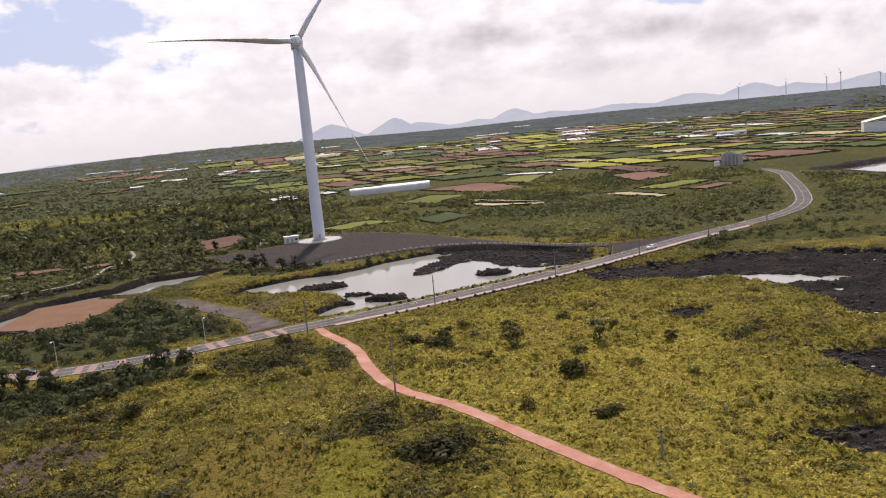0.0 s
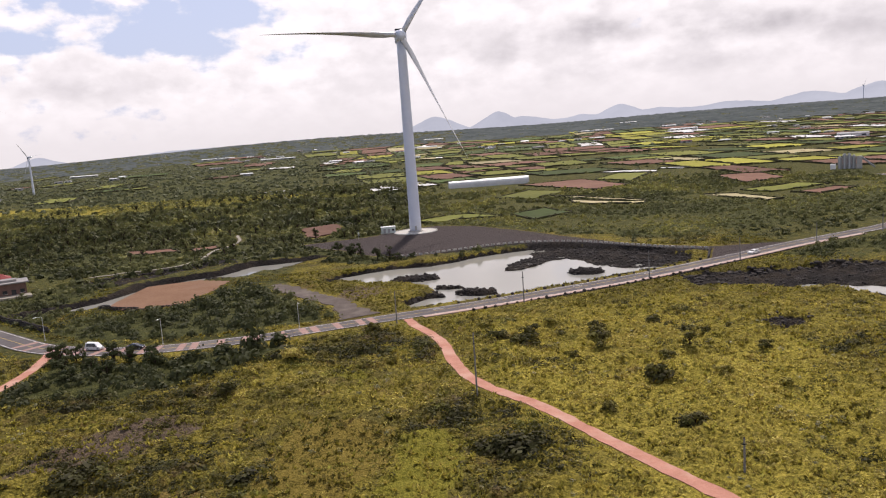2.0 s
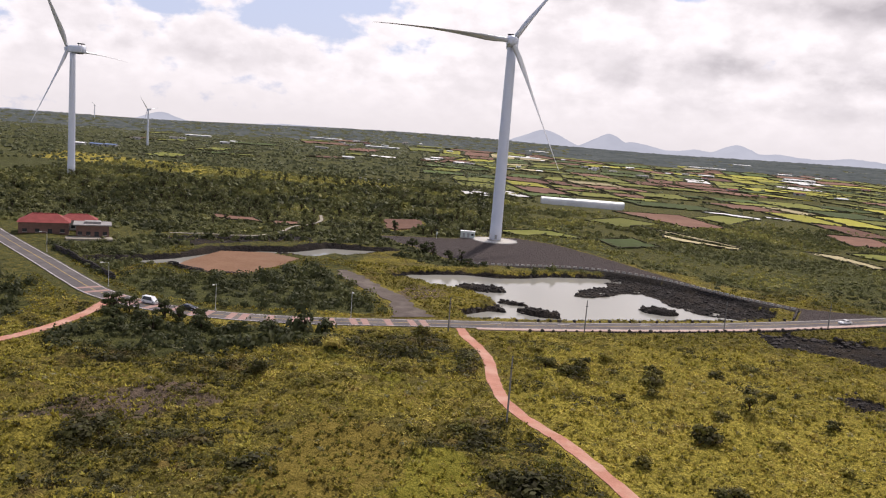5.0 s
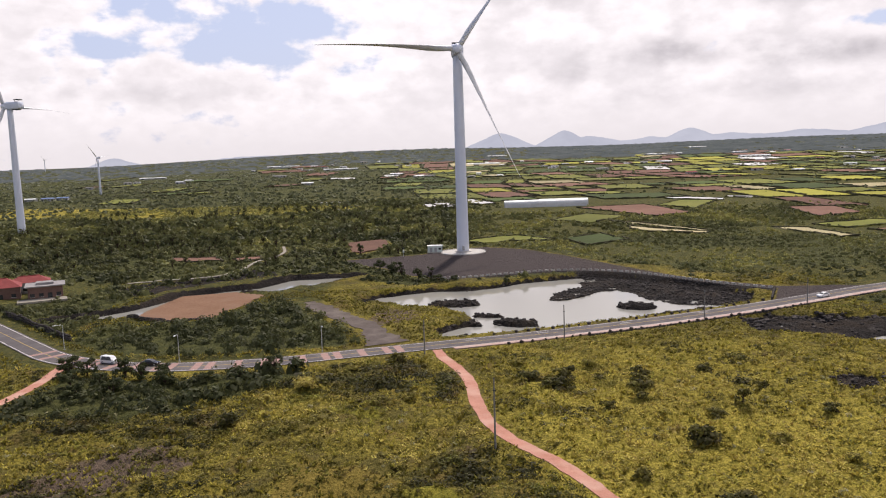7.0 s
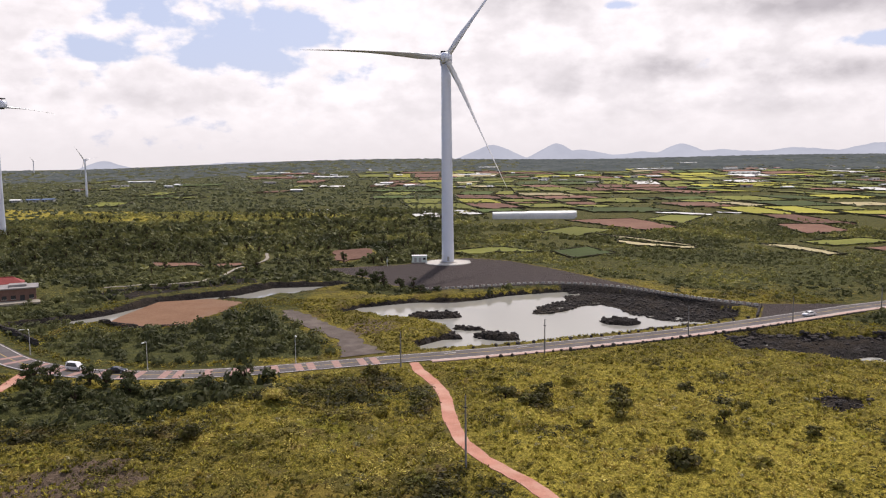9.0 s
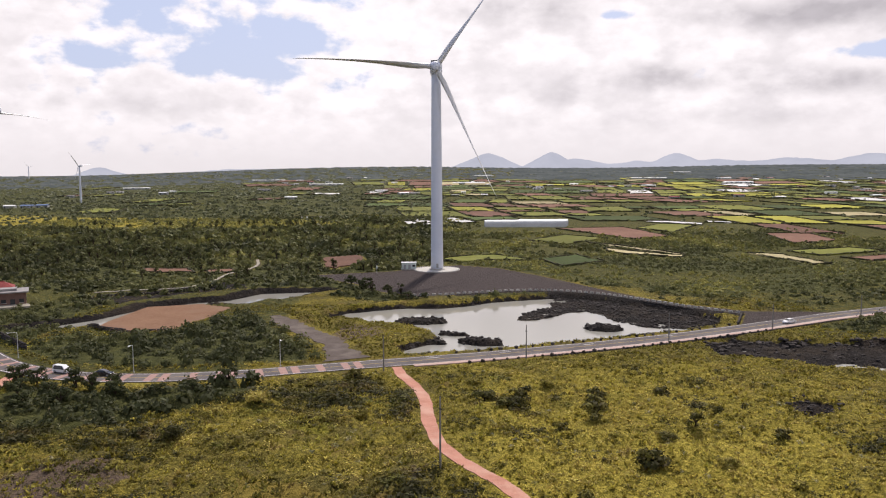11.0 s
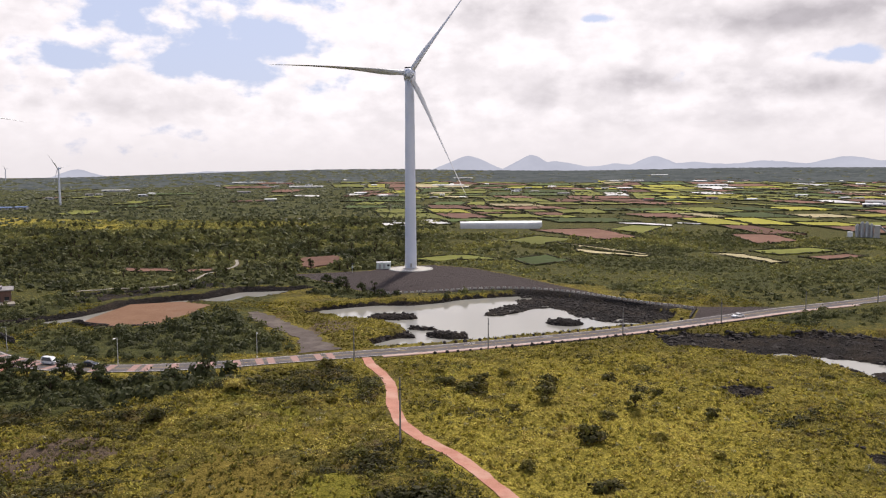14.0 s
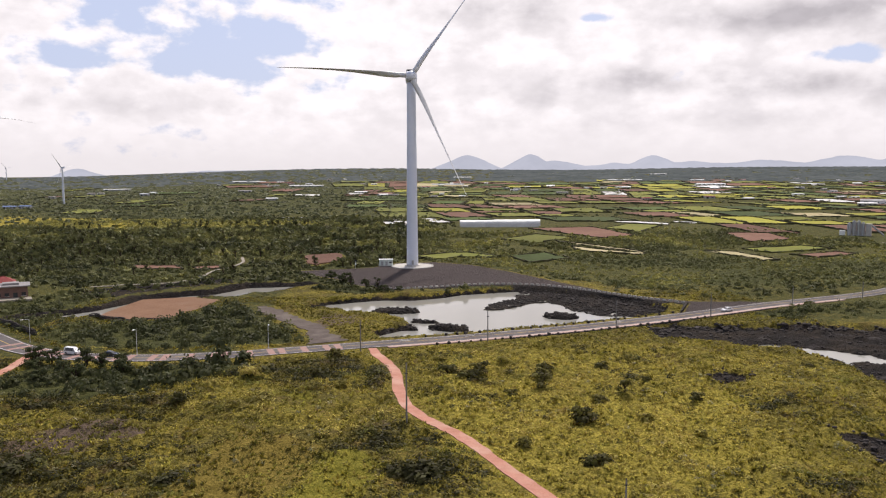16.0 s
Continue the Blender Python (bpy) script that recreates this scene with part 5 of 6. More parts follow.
def silo_plant():
    t = thing("silo_plant", (348, 160, float(land(348, 160))), "grey batching plant with a row of upright silos", "silos", turn=-36)
    for k, (x, r, h) in enumerate(((-6, 1.6, 8), (-2.6, 1.6, 9.5), (0.8, 1.6, 9.5), (4.0, 1.5, 8.5))):
        s = part("silo", tube(bmesh.new(), [((x, 0, -1), r), ((x, 0, h - 1.2), r), ((x, 0, h), 0.5)], 20), M_GREYWALL, t)
        part("ladder", box(bmesh.new(), x - 0.25, -r - 0.12, 0, x + 0.25, -r - 0.02, h - 1.3), M_LAMP, s)
    part("mixing_tower", box(bmesh.new(), 6, -2.5, -1, 10, 2.5, 7.4, 0.05), M_CONCRETE, t)
    part("conveyor", tube(bmesh.new(), [((10, 0, 6.6), 0.6), ((19, -2, 0.6), 0.6)], 8), M_GREYWALL, t)
    part("control_room", box(bmesh.new(), -13, -2, -1, -9, 2, 3.0, 0.05), M_WHITE, t)
    t.scale = (0.95, 0.95, 1.25)


def house(at, turn, L, W, H, wall, top, label, flat=False):
    t = thing("house", (*at, float(land(*at))), label, "house", "houses by the road", turn=turn)
    w = part("wall", box(bmesh.new(), -L / 2, -W / 2, -1.5, L / 2, W / 2, H, 0.04), wall, t)
    if flat:
        part("roof", box(bmesh.new(), -L / 2 - 1.0, -W / 2 - 1.0, H, L / 2 + 1.0, W / 2 + 1.0, H + 0.45, 0.06), top, t)
        part("parapet", box(bmesh.new(), -L / 4, -W / 4, H + 0.45, L / 4, W / 4, H + 1.3, 0.06), top, t)
    else:
        bm = bmesh.new()
        z = H - 0.1
        v = [bm.verts.new(c) for c in ((-L / 2 - 0.7, -W / 2 - 0.7, z), (L / 2 + 0.7, -W / 2 - 0.7, z), (L / 2 + 0.7, W / 2 + 0.7, z), (-L / 2 - 0.7, W / 2 + 0.7, z), (-L / 2 + W * 0.4, 0, z + W * 0.28), (L / 2 - W * 0.4, 0, z + W * 0.28))]
        for f in ((0, 1, 5, 4), (1, 2, 5), (2, 3, 4, 5), (3, 0, 4), (3, 2, 1, 0)):
            bm.faces.new([v[k] for k in f])
        roof = part("roof", bm, top, t)
        part("ridge_cap", tube(bmesh.new(), [((-L / 2 + W * 0.4, 0, z + W * 0.28), 0.18), ((L / 2 - W * 0.4, 0, z + W * 0.28), 0.18)], 8), top, roof)
    for k in range(4):
        x = -L / 2 + L * (k + 0.5) / 4
        win = part("window" if k != 2 else "door", box(bmesh.new(), x - 0.8, -W / 2 - 0.05, 0.9 if k != 2 else 0.05, x + 0.8, -W / 2 + 0.05, 2.2, 0.02), M_GLASS, w, "dark glass")
        part("window_sill" if k != 2 else "door_step", box(bmesh.new(), x - 0.95, -W / 2 - 0.2, 0.75 if k != 2 else -0.1, x + 0.95, -W / 2 + 0.02, 0.88 if k != 2 else 0.05, 0.02), M_CONCRETE, win)
        bm = box(bmesh.new(), L / 2 - 0.05, -W / 2 + W * (k + 0.2) / 4, 0.9, L / 2 + 0.05, -W / 2 + W * (k + 0.8) / 4, 2.2, 0.02)
        part("window", bm, M_GLASS, w, "dark glass")
    return t


silo_plant()
house((-167, -91), 24, 12, 10, 4.6, M_BRICK, M_ROOF_GREY, "dark brick house with a flat grey overhanging roof", True)
house((-187, -90), 24, 18, 11, 4.8, M_BRICK, M_ROOF_RED, "low house with a hipped red roof", False)
house((-180, -76), 24, 14, 8, 4.4, M_GREYWALL, M_ROOF_RED, "low house with a hipped red roof", False)


def courtyard():
    """The pale paved yard in front of the flat-roofed house."""
    bm = box(bmesh.new(), -8.5, -3.4, -0.6, 8.5, 3.4, 0.12, 0.04)
    me = bpy.data.meshes.new("pavement_yard")
    bm.to_mesh(me)
    bm.free()
    me.materials.append(M_LANE)
    ob = new("pavement_yard", me)
    ob.matrix_world = pose(-164.5, -99.5, float(land(-164.5, -99.5)) + 0.25, 0, 0, 24)
    tagged(ob, "pale concrete yard in front of the brick house", "pavement", kind="structure")


courtyard()


# ---- loose stone and washed-up things on the shore ----
def rubble_field():
    """Lava blocks over the shore, the banks and the pond's rocks: one heap that nobody could count."""
    r = np.random.default_rng(19)
    kits = []
    for me in STONES:
        v = np.zeros(len(me.vertices) * 3)
        me.vertices.foreach_get("co", v)
        kits.append((v.reshape(-1, 3), np.array([tuple(p.vertices) for p in me.polygons])))
    x, y = r.uniform(-50, 200, 100000), r.uniform(-345, -70, 100000)
    lava, pond = off_area(x, y, LAVA), np.minimum(off_area(x, y, POND), off_area(x, y, HOLLOW))
    z = land(x, y)
    edge = np.exp(-((lava + 1.5) / 2.5) ** 2) + np.exp(-((pond - 0.3) / 1.6) ** 2)
    keep = (((lava < 1.0) | (pond < 1.5)) & (z > -3.3)) & (r.uniform(0, 1, len(x)) < 0.13 + 0.6 * edge + 0.5 * ((pond < 0) & (z > -2.55))) & (off_line(x, y, ROAD[::2]) > 7) & (off_line(x, y, WALL[::2]) > 1)
    keep &= (pond > -2) | (z > -2.6)
    x, y, z = x[keep], y[keep], z[keep]
    size = (0.25 + 1.0 * r.uniform(0, 1, len(x)) ** 3) * (1 + 0.9 * np.exp(-((off_area(x, y, LAVA) + 1.0) / 2.0) ** 2) * step(-215, -190, y))
    verts, faces, n = [], [], 0
    for k, (v, f) in enumerate(kits):
        m = np.arange(len(x)) % len(kits) == k
        a = r.uniform(0, 6.28, m.sum())[:, None]
        s = size[m][:, None]
        vx = (v[None, :, 0] * np.cos(a) - v[None, :, 1] * np.sin(a)) * s * 1.25 + x[m][:, None]
        vy = (v[None, :, 0] * np.sin(a) + v[None, :, 1] * np.cos(a)) * s + y[m][:, None]
        vz = v[None, :, 2] * s * 0.8 + z[m][:, None] + 0.12 * s
        verts.append(np.stack([vx, vy, vz], -1).reshape(-1, 3))
        faces.append((f[None] + (np.arange(m.sum()) * len(v))[:, None, None]).reshape(-1, 3) + n)
        n += m.sum() * len(v)
    tagged(new("lava_rubble", mesh_of("lava_rubble", np.concatenate(verts), np.concatenate(faces), M_STONE)), "broken black lava blocks strewn over the shore", "rocks", kind="stuff")


def debris():
    r = random.Random(8)
    for x, y in ((99.9, -260.8), (84.3, -303.3), (70, -305.7), (71.5, -306.5), (103, -266), (105, -267), (101.5, -264), (88, -296), (79, -300), (66, -313), (62, -316), (110, -270), (146, -208), (150, -210), (155, -213), (76, -291)):
        s = r.uniform(0.25, 0.6)
        t = thing("debris", (x, y, float(land(x, y)) + 0.15), "white washed-up foam and plastic litter on lava", "debris", "shore litter", turn=r.uniform(0, 180))
        bm = bmesh.new()
        bmesh.ops.create_icosphere(bm, subdivisions=2, radius=0.5)
        for v in bm.verts:
            v.co = Vector((v.co.x * 2.2, v.co.y, v.co.z * 0.55)) * s * r.uniform(0.85, 1.1)
        part("lump", bm, M_WHITE, t)


rubble_field()
debris()

# ---- plants ----
def clump(n, leaf, seed, upright=0.0):
    """Leaves scattered through the outer half of a dome of radius 1."""
    r = np.random.default_rng(seed)
    d = r.normal(size=(n, 3))
    d /= np.linalg.norm(d, axis=1)[:, None]
    d[:, 2] = np.abs(d[:, 2]) * 1.0 - 0.15
    lump = 0.75 + 0.35 * np.sin(3 * np.arctan2(d[:, 1], d[:, 0]) + seed) * np.cos(4 * d[:, 2] + seed)
    inner = np.arange(n) < n * 0.6
    p = d * (lump * np.where(inner, r.uniform(0.66, 0.9, n), r.uniform(0.85, 1.12, n)))[:, None]
    nrm = d + (0, 0, 0.25) + r.normal(size=(n, 3)) * np.where(inner, 0.22, 0.5)[:, None]
    nrm /= np.linalg.norm(nrm, axis=1)[:, None]
    u = np.cross(nrm, r.normal(size=(n, 3)))
    u /= np.linalg.norm(u, axis=1)[:, None]
    v = np.cross(nrm, u)
    s = (leaf * np.where(inner, r.uniform(1.1, 1.7, n), r.uniform(0.5, 1.0, n)))[:, None]
    quad = np.stack([p - u * s, p - v * s * 0.75, p + u * s, p + v * s * 0.75], 1)
    return quad.astype(np.float32)


def tuft(n, seed):
    """Upright blades leaning outward from a tuft of radius and height 1."""
    r = np.random.default_rng(seed)
    a = r.uniform(0, 2 * np.pi, n)
    base = np.stack([0.45 * np.cos(a), 0.45 * np.sin(a), np.zeros(n) - 0.15], 1) * r.uniform(0.2, 1, n)[:, None]
    b = a + r.normal(size=n) * 0.7
    tip = base + np.stack([np.cos(b) * 0.7, np.sin(b) * 0.7, r.uniform(0.55, 1.05, n)], 1)
    side = np.stack([-np.sin(b), np.cos(b), np.zeros(n)], 1) * 0.28
    return np.stack([base - side, base + side, (base + tip) / 2 + side * 0.9 + (0, 0, 0.12), tip], 1).astype(np.float32)


def scatter(kits, x, y, z, wide, high, tint, seed=1):
    """All clumps of one kind as one run of leaf quads, with a tint for each clump."""
    r = np.random.default_rng(seed)
    verts, tints = [], []
    pick = r.integers(0, len(kits), len(x))
    turn = r.uniform(0, 2 * np.pi, len(x))
    for k, kit in enumerate(kits):
        m = pick == k
        c, s = np.cos(turn[m])[:, None, None], np.sin(turn[m])[:, None, None]
        q = kit[None]
        w, h = wide[m][:, None, None], high[m][:, None, None]
        vx = (q[..., 0] * c - q[..., 1] * s) * w + x[m][:, None, None]
        vy = (q[..., 0] * s + q[..., 1] * c) * w + y[m][:, None, None]
        vz = q[..., 2] * h + z[m][:, None, None]
        v = np.stack([vx, vy, vz], -1)
        verts.append(v.reshape(-1, 3))
        tints.append(np.repeat(tint[m], v.shape[1] * 4))
    return np.concatenate(verts), np.concatenate(tints)


def leaf_mesh(name, verts, tints, mat):
    me = mesh_of(name, verts, np.arange(len(verts)).reshape(-1, 4), mat)
    me.attributes.new("tint", "FLOAT", "POINT").data.foreach_set("value", tints.astype(np.float32))
    return me


def scattered(n, x0, x1, y0, y1):
    return rng.uniform(x0, x1, n), rng.uniform(y0, y1, n)


def open_land(x, y):
    """True where nothing is built, paved or under water."""
    ok = (off_line(x, y, ROAD[::2]) > 7.2) & (off_line(x, y, RED_PATH[::2]) > 2.0) & (off_line(x, y, RED_PATH_B[::2]) > 2.0) & (off_line(x, y, TRACK[::2]) > 5.4)
    ok &= (off_area(x, y, PAD) > 1.0) & (off_area(x, y, FIELD) > 1.0) & (off_area(x, y, REDPLOT) > 1.0) & (off_line(x, y, LANE[::2]) > 1.8)
    ok &= (np.hypot(x + 178, y + 92) > 19) & (off_line(x, y, WALL[::2]) > 5.0)
    return ok & (off_area(x, y, POND) > 0.6) & (off_area(x, y, CREEK) > 3.0) & (off_area(x, y, HOLLOW) > 0) & (land(x, y) > -1.3)


THICKETS = [[(-55, -225), (-45.7, -212), (-28, -206), (-16, -221), (-15, -241), (-21, -236), (-32, -231), (-43, -239)],
            [(-33, -279), (-22, -272.5), (-13, -270), (-2, -280), (3, -295), (3, -312), (-9, -306), (-14, -293), (-23, -287)],
            [(50, -299), (60, -295), (67, -300), (62, -309), (52, -308)], [(-106, -239), (-92, -235), (-67, -232), (-52, -238), (-61, -256), (-97, -250)],
            [(-88, -276), (-73, -279), (-60, -283), (-49, -294), (-49, -305), (-76, -306)]]


def thick(x, y):
    """Where the meadow's scrub stands darker and taller."""
    w = 9 * (fbm(x / 8, y / 8, 163) - 0.5)
    return np.maximum.reduce([step(2.5, -3, off_area(x, y, p) + w) for p in THICKETS])


def plant_scrub():
    W = [clump(24, 0.30, 100 + k) for k in range(10)]
    W_FAR = [clump(10, 0.5, 120 + k) for k in range(6)]
    # woods and thickets
    x, y = scattered(210000, -360, 330, -285, 420)
    d = wooded(x, y)
    m = (rng.uniform(0, 1, len(x)) < d * (0.22 - 0.02 * step(300, -100, y)) * (1 - 0.25 * sunny(x, y)) * (1 + 0.5 * step(0, 40, x) * step(-140, -60, y))) & open_land(x, y)
    x, y, d = x[m], y[m], d[m]
    g = fbm(x / 30, y / 30, 131)
    size = rng.uniform(0.9, 2.5, len(x)) * (0.7 + 0.8 * g) * (1 + 0.35 * step(-50, 200, y))
    tint = np.clip(0.33 + 1.5 * (fbm(x / 38, y / 38, 141) - 0.5) + 0.6 * (fbm(x / 9, y / 9, 142, 2) - 0.5) + rng.normal(0, 0.10, len(x)), 0, 1)
    # sun patch put into the colour: smaller clumps with a brighter tint
    bright = sunny(x, y)
    strip = step(0, 40, x) * step(-140, -60, y)
    shade = np.maximum(step(-205, -212, y) * step(-40, -50, x), 0.8 * step(-118, -126, y) * step(-38, -44, x) * step(-122, -114, x) * step(-200, -196, y))
    shade = np.maximum(shade, 0.8 * step(-112, -120, x) * step(-110, -125, y))
    size, tint = size * (1 + 0.35 * shade), tint - 0.38 * shade
    size = size * (1 - 0.35 * bright) * (1 - 0.35 * strip)
    tint = np.clip(tint + 0.7 * bright + 0.24 * strip, 0, 1)
    tall = size * rng.uniform(0.7, 1.6, len(x))
    near = y < -100
    W_NEAR = [clump(54, 0.135, 150 + k) for k in range(10)]
    W_MID = [clump(12, 0.42, 100 + k) for k in range(10)]
    runs = [scatter(kit, x[m], y[m], land(x[m], y[m]) - 0.1, size[m], tall[m], tint[m], k) for kit, m, k in ((W_MID, y >= 60, 2), (W, ~near & (y < 60), 5), (W_NEAR, near, 8))]
    v, t = (np.concatenate([run[k] for run in runs]) for k in (0, 1))
    tagged(new("woodland", leaf_mesh("woodland", v, t, L_WOOD)), "dense dark green scrub woodland", "woodland", kind="stuff")
    # far woods, coarser with distance and tinted paler and greyer as painted haze
    n = 19000
    r = 700 * (4300 / 700) ** rng.uniform(0, 1, n)
    a = np.radians(rng.uniform(-42, 48, n))
    x, y = -15 + r * np.sin(a), -420 + r * np.cos(a)
    m = (y > 330) & (rng.uniform(0, 1, n) < np.maximum(wooded(x, y), 0.10)) & (off_area(x, y, SEA) > 15)
    x, y, r = x[m], y[m], r[m]
    size = np.minimum(r / 700, 3.2) * rng.uniform(1.0, 2.8, len(x))
    high = np.minimum(size, 3.4) * rng.uniform(0.8, 1.5, len(x))
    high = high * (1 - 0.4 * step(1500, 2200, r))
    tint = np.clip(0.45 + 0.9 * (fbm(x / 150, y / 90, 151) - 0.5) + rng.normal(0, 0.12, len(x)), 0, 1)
    # distance drives the tint, so haze is in the leaf colour
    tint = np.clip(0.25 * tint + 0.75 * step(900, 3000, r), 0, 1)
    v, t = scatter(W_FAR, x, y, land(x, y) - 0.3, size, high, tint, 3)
    tagged(new("far_woodland", leaf_mesh("far_woodland", v, t, L_BELT)), "belts of distant woodland, painted greyer with distance as haze", "woodland", kind="stuff")
    # trees on the knoll, self-lit in the far forest's haze colour
    a, u = rng.uniform(0, 2 * np.pi, 420), np.sqrt(rng.uniform(0, 1, 420))
    x, y = 1294 + 104 * u * np.cos(a), 1053 + 104 * u * np.sin(a)
    z = land(x, y) - 2 + 28 * step(1.0, 0.12, u) * (0.8 + 0.4 * fbm(x / 60, y / 60, 37))
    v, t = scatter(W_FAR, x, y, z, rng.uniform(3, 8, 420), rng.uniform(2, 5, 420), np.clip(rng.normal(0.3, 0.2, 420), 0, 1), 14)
    tagged(new("knoll_woodland", leaf_mesh("knoll_woodland", v, t, L_FAR)), "scrub trees on the distant knoll, self-lit in a haze colour", "woodland", kind="stuff")
    # the wooded rise below the hills, its leaves glowing in a painted haze colour
    n = 8000
    r, a = rng.uniform(2250, 4250, n), np.radians(np.concatenate([rng.uniform(8, 50, n * 3 // 4), rng.uniform(-40, 8, n - n * 3 // 4)]))
    x, y = -15 + r * np.sin(a), -420 + r * np.cos(a)
    size = rng.uniform(9, 22, n)
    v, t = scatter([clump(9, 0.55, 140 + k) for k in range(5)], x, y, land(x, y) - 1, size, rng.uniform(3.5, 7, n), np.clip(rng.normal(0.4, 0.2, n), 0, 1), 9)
    tagged(new("distant_forest", leaf_mesh("distant_forest", v, t, L_FAR)), "grey-green forest below the hills, self-lit with painted haze", "forest", kind="stuff")
    # low leafy scrub over the meadows
    x, y = scattered(135000, -150, 135, -345, -62)
    far_off = step(-200, -120, y) * step(110, 80, x)
    dark = thick(x, y)
    n = fbm(x / 13, y / 13, 161)
    calm = np.maximum(step(2, -2, off_area(x, y, DRY) + 6 * (n - 0.5)), step(2, -2, off_area(x, y, FRESH)))
    m = (rng.uniform(0, 1, len(x)) < (0.20 + 0.34 * step(0.40, 0.6, n) + 0.28 * dark) * (1 - 0.7 * far_off) * (1 - 0.9 * calm)) & open_land(x, y) & ((off_area(x, y, LAVA) > 0.6) | ((fbm(x / 6, y / 6, 88, 3) > 0.53) & (off_area(x, y, LAVA) > -20) & (y < -265) & (x < 92))) & (wooded(x, y) < 0.7)
    x, y, dark = x[m], y[m], dark[m]
    top = tussock(x, y)
    size = rng.uniform(0.40, 0.90, len(x)) * (1 + 0.6 * dark) * rng.choice([1.0, 1.0, 1.0, 1.5], len(x)) * (0.75 + 0.6 * step(0.45, 0.62, fbm(x / 7, y / 7, 173, 3)))
    back = 0.12 * step(-200, -185, y)
    west = 0.16 * step(-30, -75, x)
    tint = np.clip(0.45 + 1.6 * (fbm(x / 24, y / 24, 171) - 0.5) + 1.35 * (fbm(x / 6, y / 6, 172, 3) - 0.5) + 0.12 * (top - 0.3) - 0.46 * dark - back - west + 0.30 * (lush_and_sunlit(x, y) - 0.3) + rng.normal(0, 0.10, len(x)), 0, 0.85)
    dense = step(0.57, 0.66, fbm(x / 6, y / 6, 176, 3)) * step(-195, -205, y)
    tint, size = np.clip(tint - 0.42 * dense, 0, 1), size * (1 + 0.6 * dense)
    high = size * rng.uniform(0.5, 1.0, len(x))
    wide_one = size > 1.15
    runs = [scatter([clump(n, leaf, 180 + 20 * k + q) for q in range(12)], x[m], y[m], land(x[m], y[m]) - 0.10, size[m], high[m], tint[m], 4 + k)
            for k, (n, leaf, m) in enumerate(((15, 0.165, ~wide_one), (32, 0.105, wide_one)))]
    v, t = (np.concatenate([run[k] for run in runs]) for k in (0, 1))
    tagged(new("scrub", leaf_mesh("scrub", v, t, L_SCRUB)), "low leafy yellow-green scrub over the coastal meadow", "scrub", kind="stuff")
    # pale plumes of silver grass, in loose drifts
    x, y = scattered(9000, -110, 130, -345, -205)
    n = fbm(x / 9, y / 9, 181)
    m = open_land(x, y) & (off_area(x, y, LAVA) > 1) & (rng.uniform(0, 1, len(x)) < 0.30 * step(0.54, 0.66, n) + 0.012)
    x, y = x[m], y[m]
    size = rng.uniform(0.45, 1.0, len(x))
    v, t = scatter([clump(26, 0.16, 220 + k) for k in range(6)], x, y, land(x, y), size, size * rng.uniform(0.7, 1.1, len(x)), np.clip(rng.normal(0.45, 0.25, len(x)), 0, 1), 12)
    tagged(new("silver_grass", leaf_mesh("silver_grass", v, t, L_PALE)), "pale grey-green plumes of silver grass in the meadow", "grass", kind="stuff")
    # grass tufts
    x, y = scattered(60000, -150, 130, -350, -100)
    m = open_land(x, y) & (off_area(x, y, LAVA) > 0.5) & (wooded(x, y) < 0.6) & (rng.uniform(0, 1, len(x)) < 0.8)
    x, y = x[m], y[m]
    size = rng.uniform(0.35, 0.9, len(x))
    tint = np.clip(0.45 - 0.16 * step(-200, -185, y) + 1.2 * (fbm(x / 14, y / 14, 191) - 0.5) + 0.35 * (lush_and_sunlit(x, y) - 0.3) - 0.22 * step(1, -2, off_area(x, y, DRY)) + 0.12 * step(1, -2, off_area(x, y, FRESH)) - 0.25 * thick(x, y) + rng.normal(0, 0.15, len(x)), 0, 1)
    v, t = scatter([tuft(5, 200 + k) for k in range(8)], x, y, land(x, y) - 0.05, size, size * rng.uniform(0.6, 1.1, len(x)), tint, 5)
    tagged(new("grass", leaf_mesh("grass", v, t, L_GRASS)), "long yellow-green grass of the coastal meadow", "grass", kind="stuff")


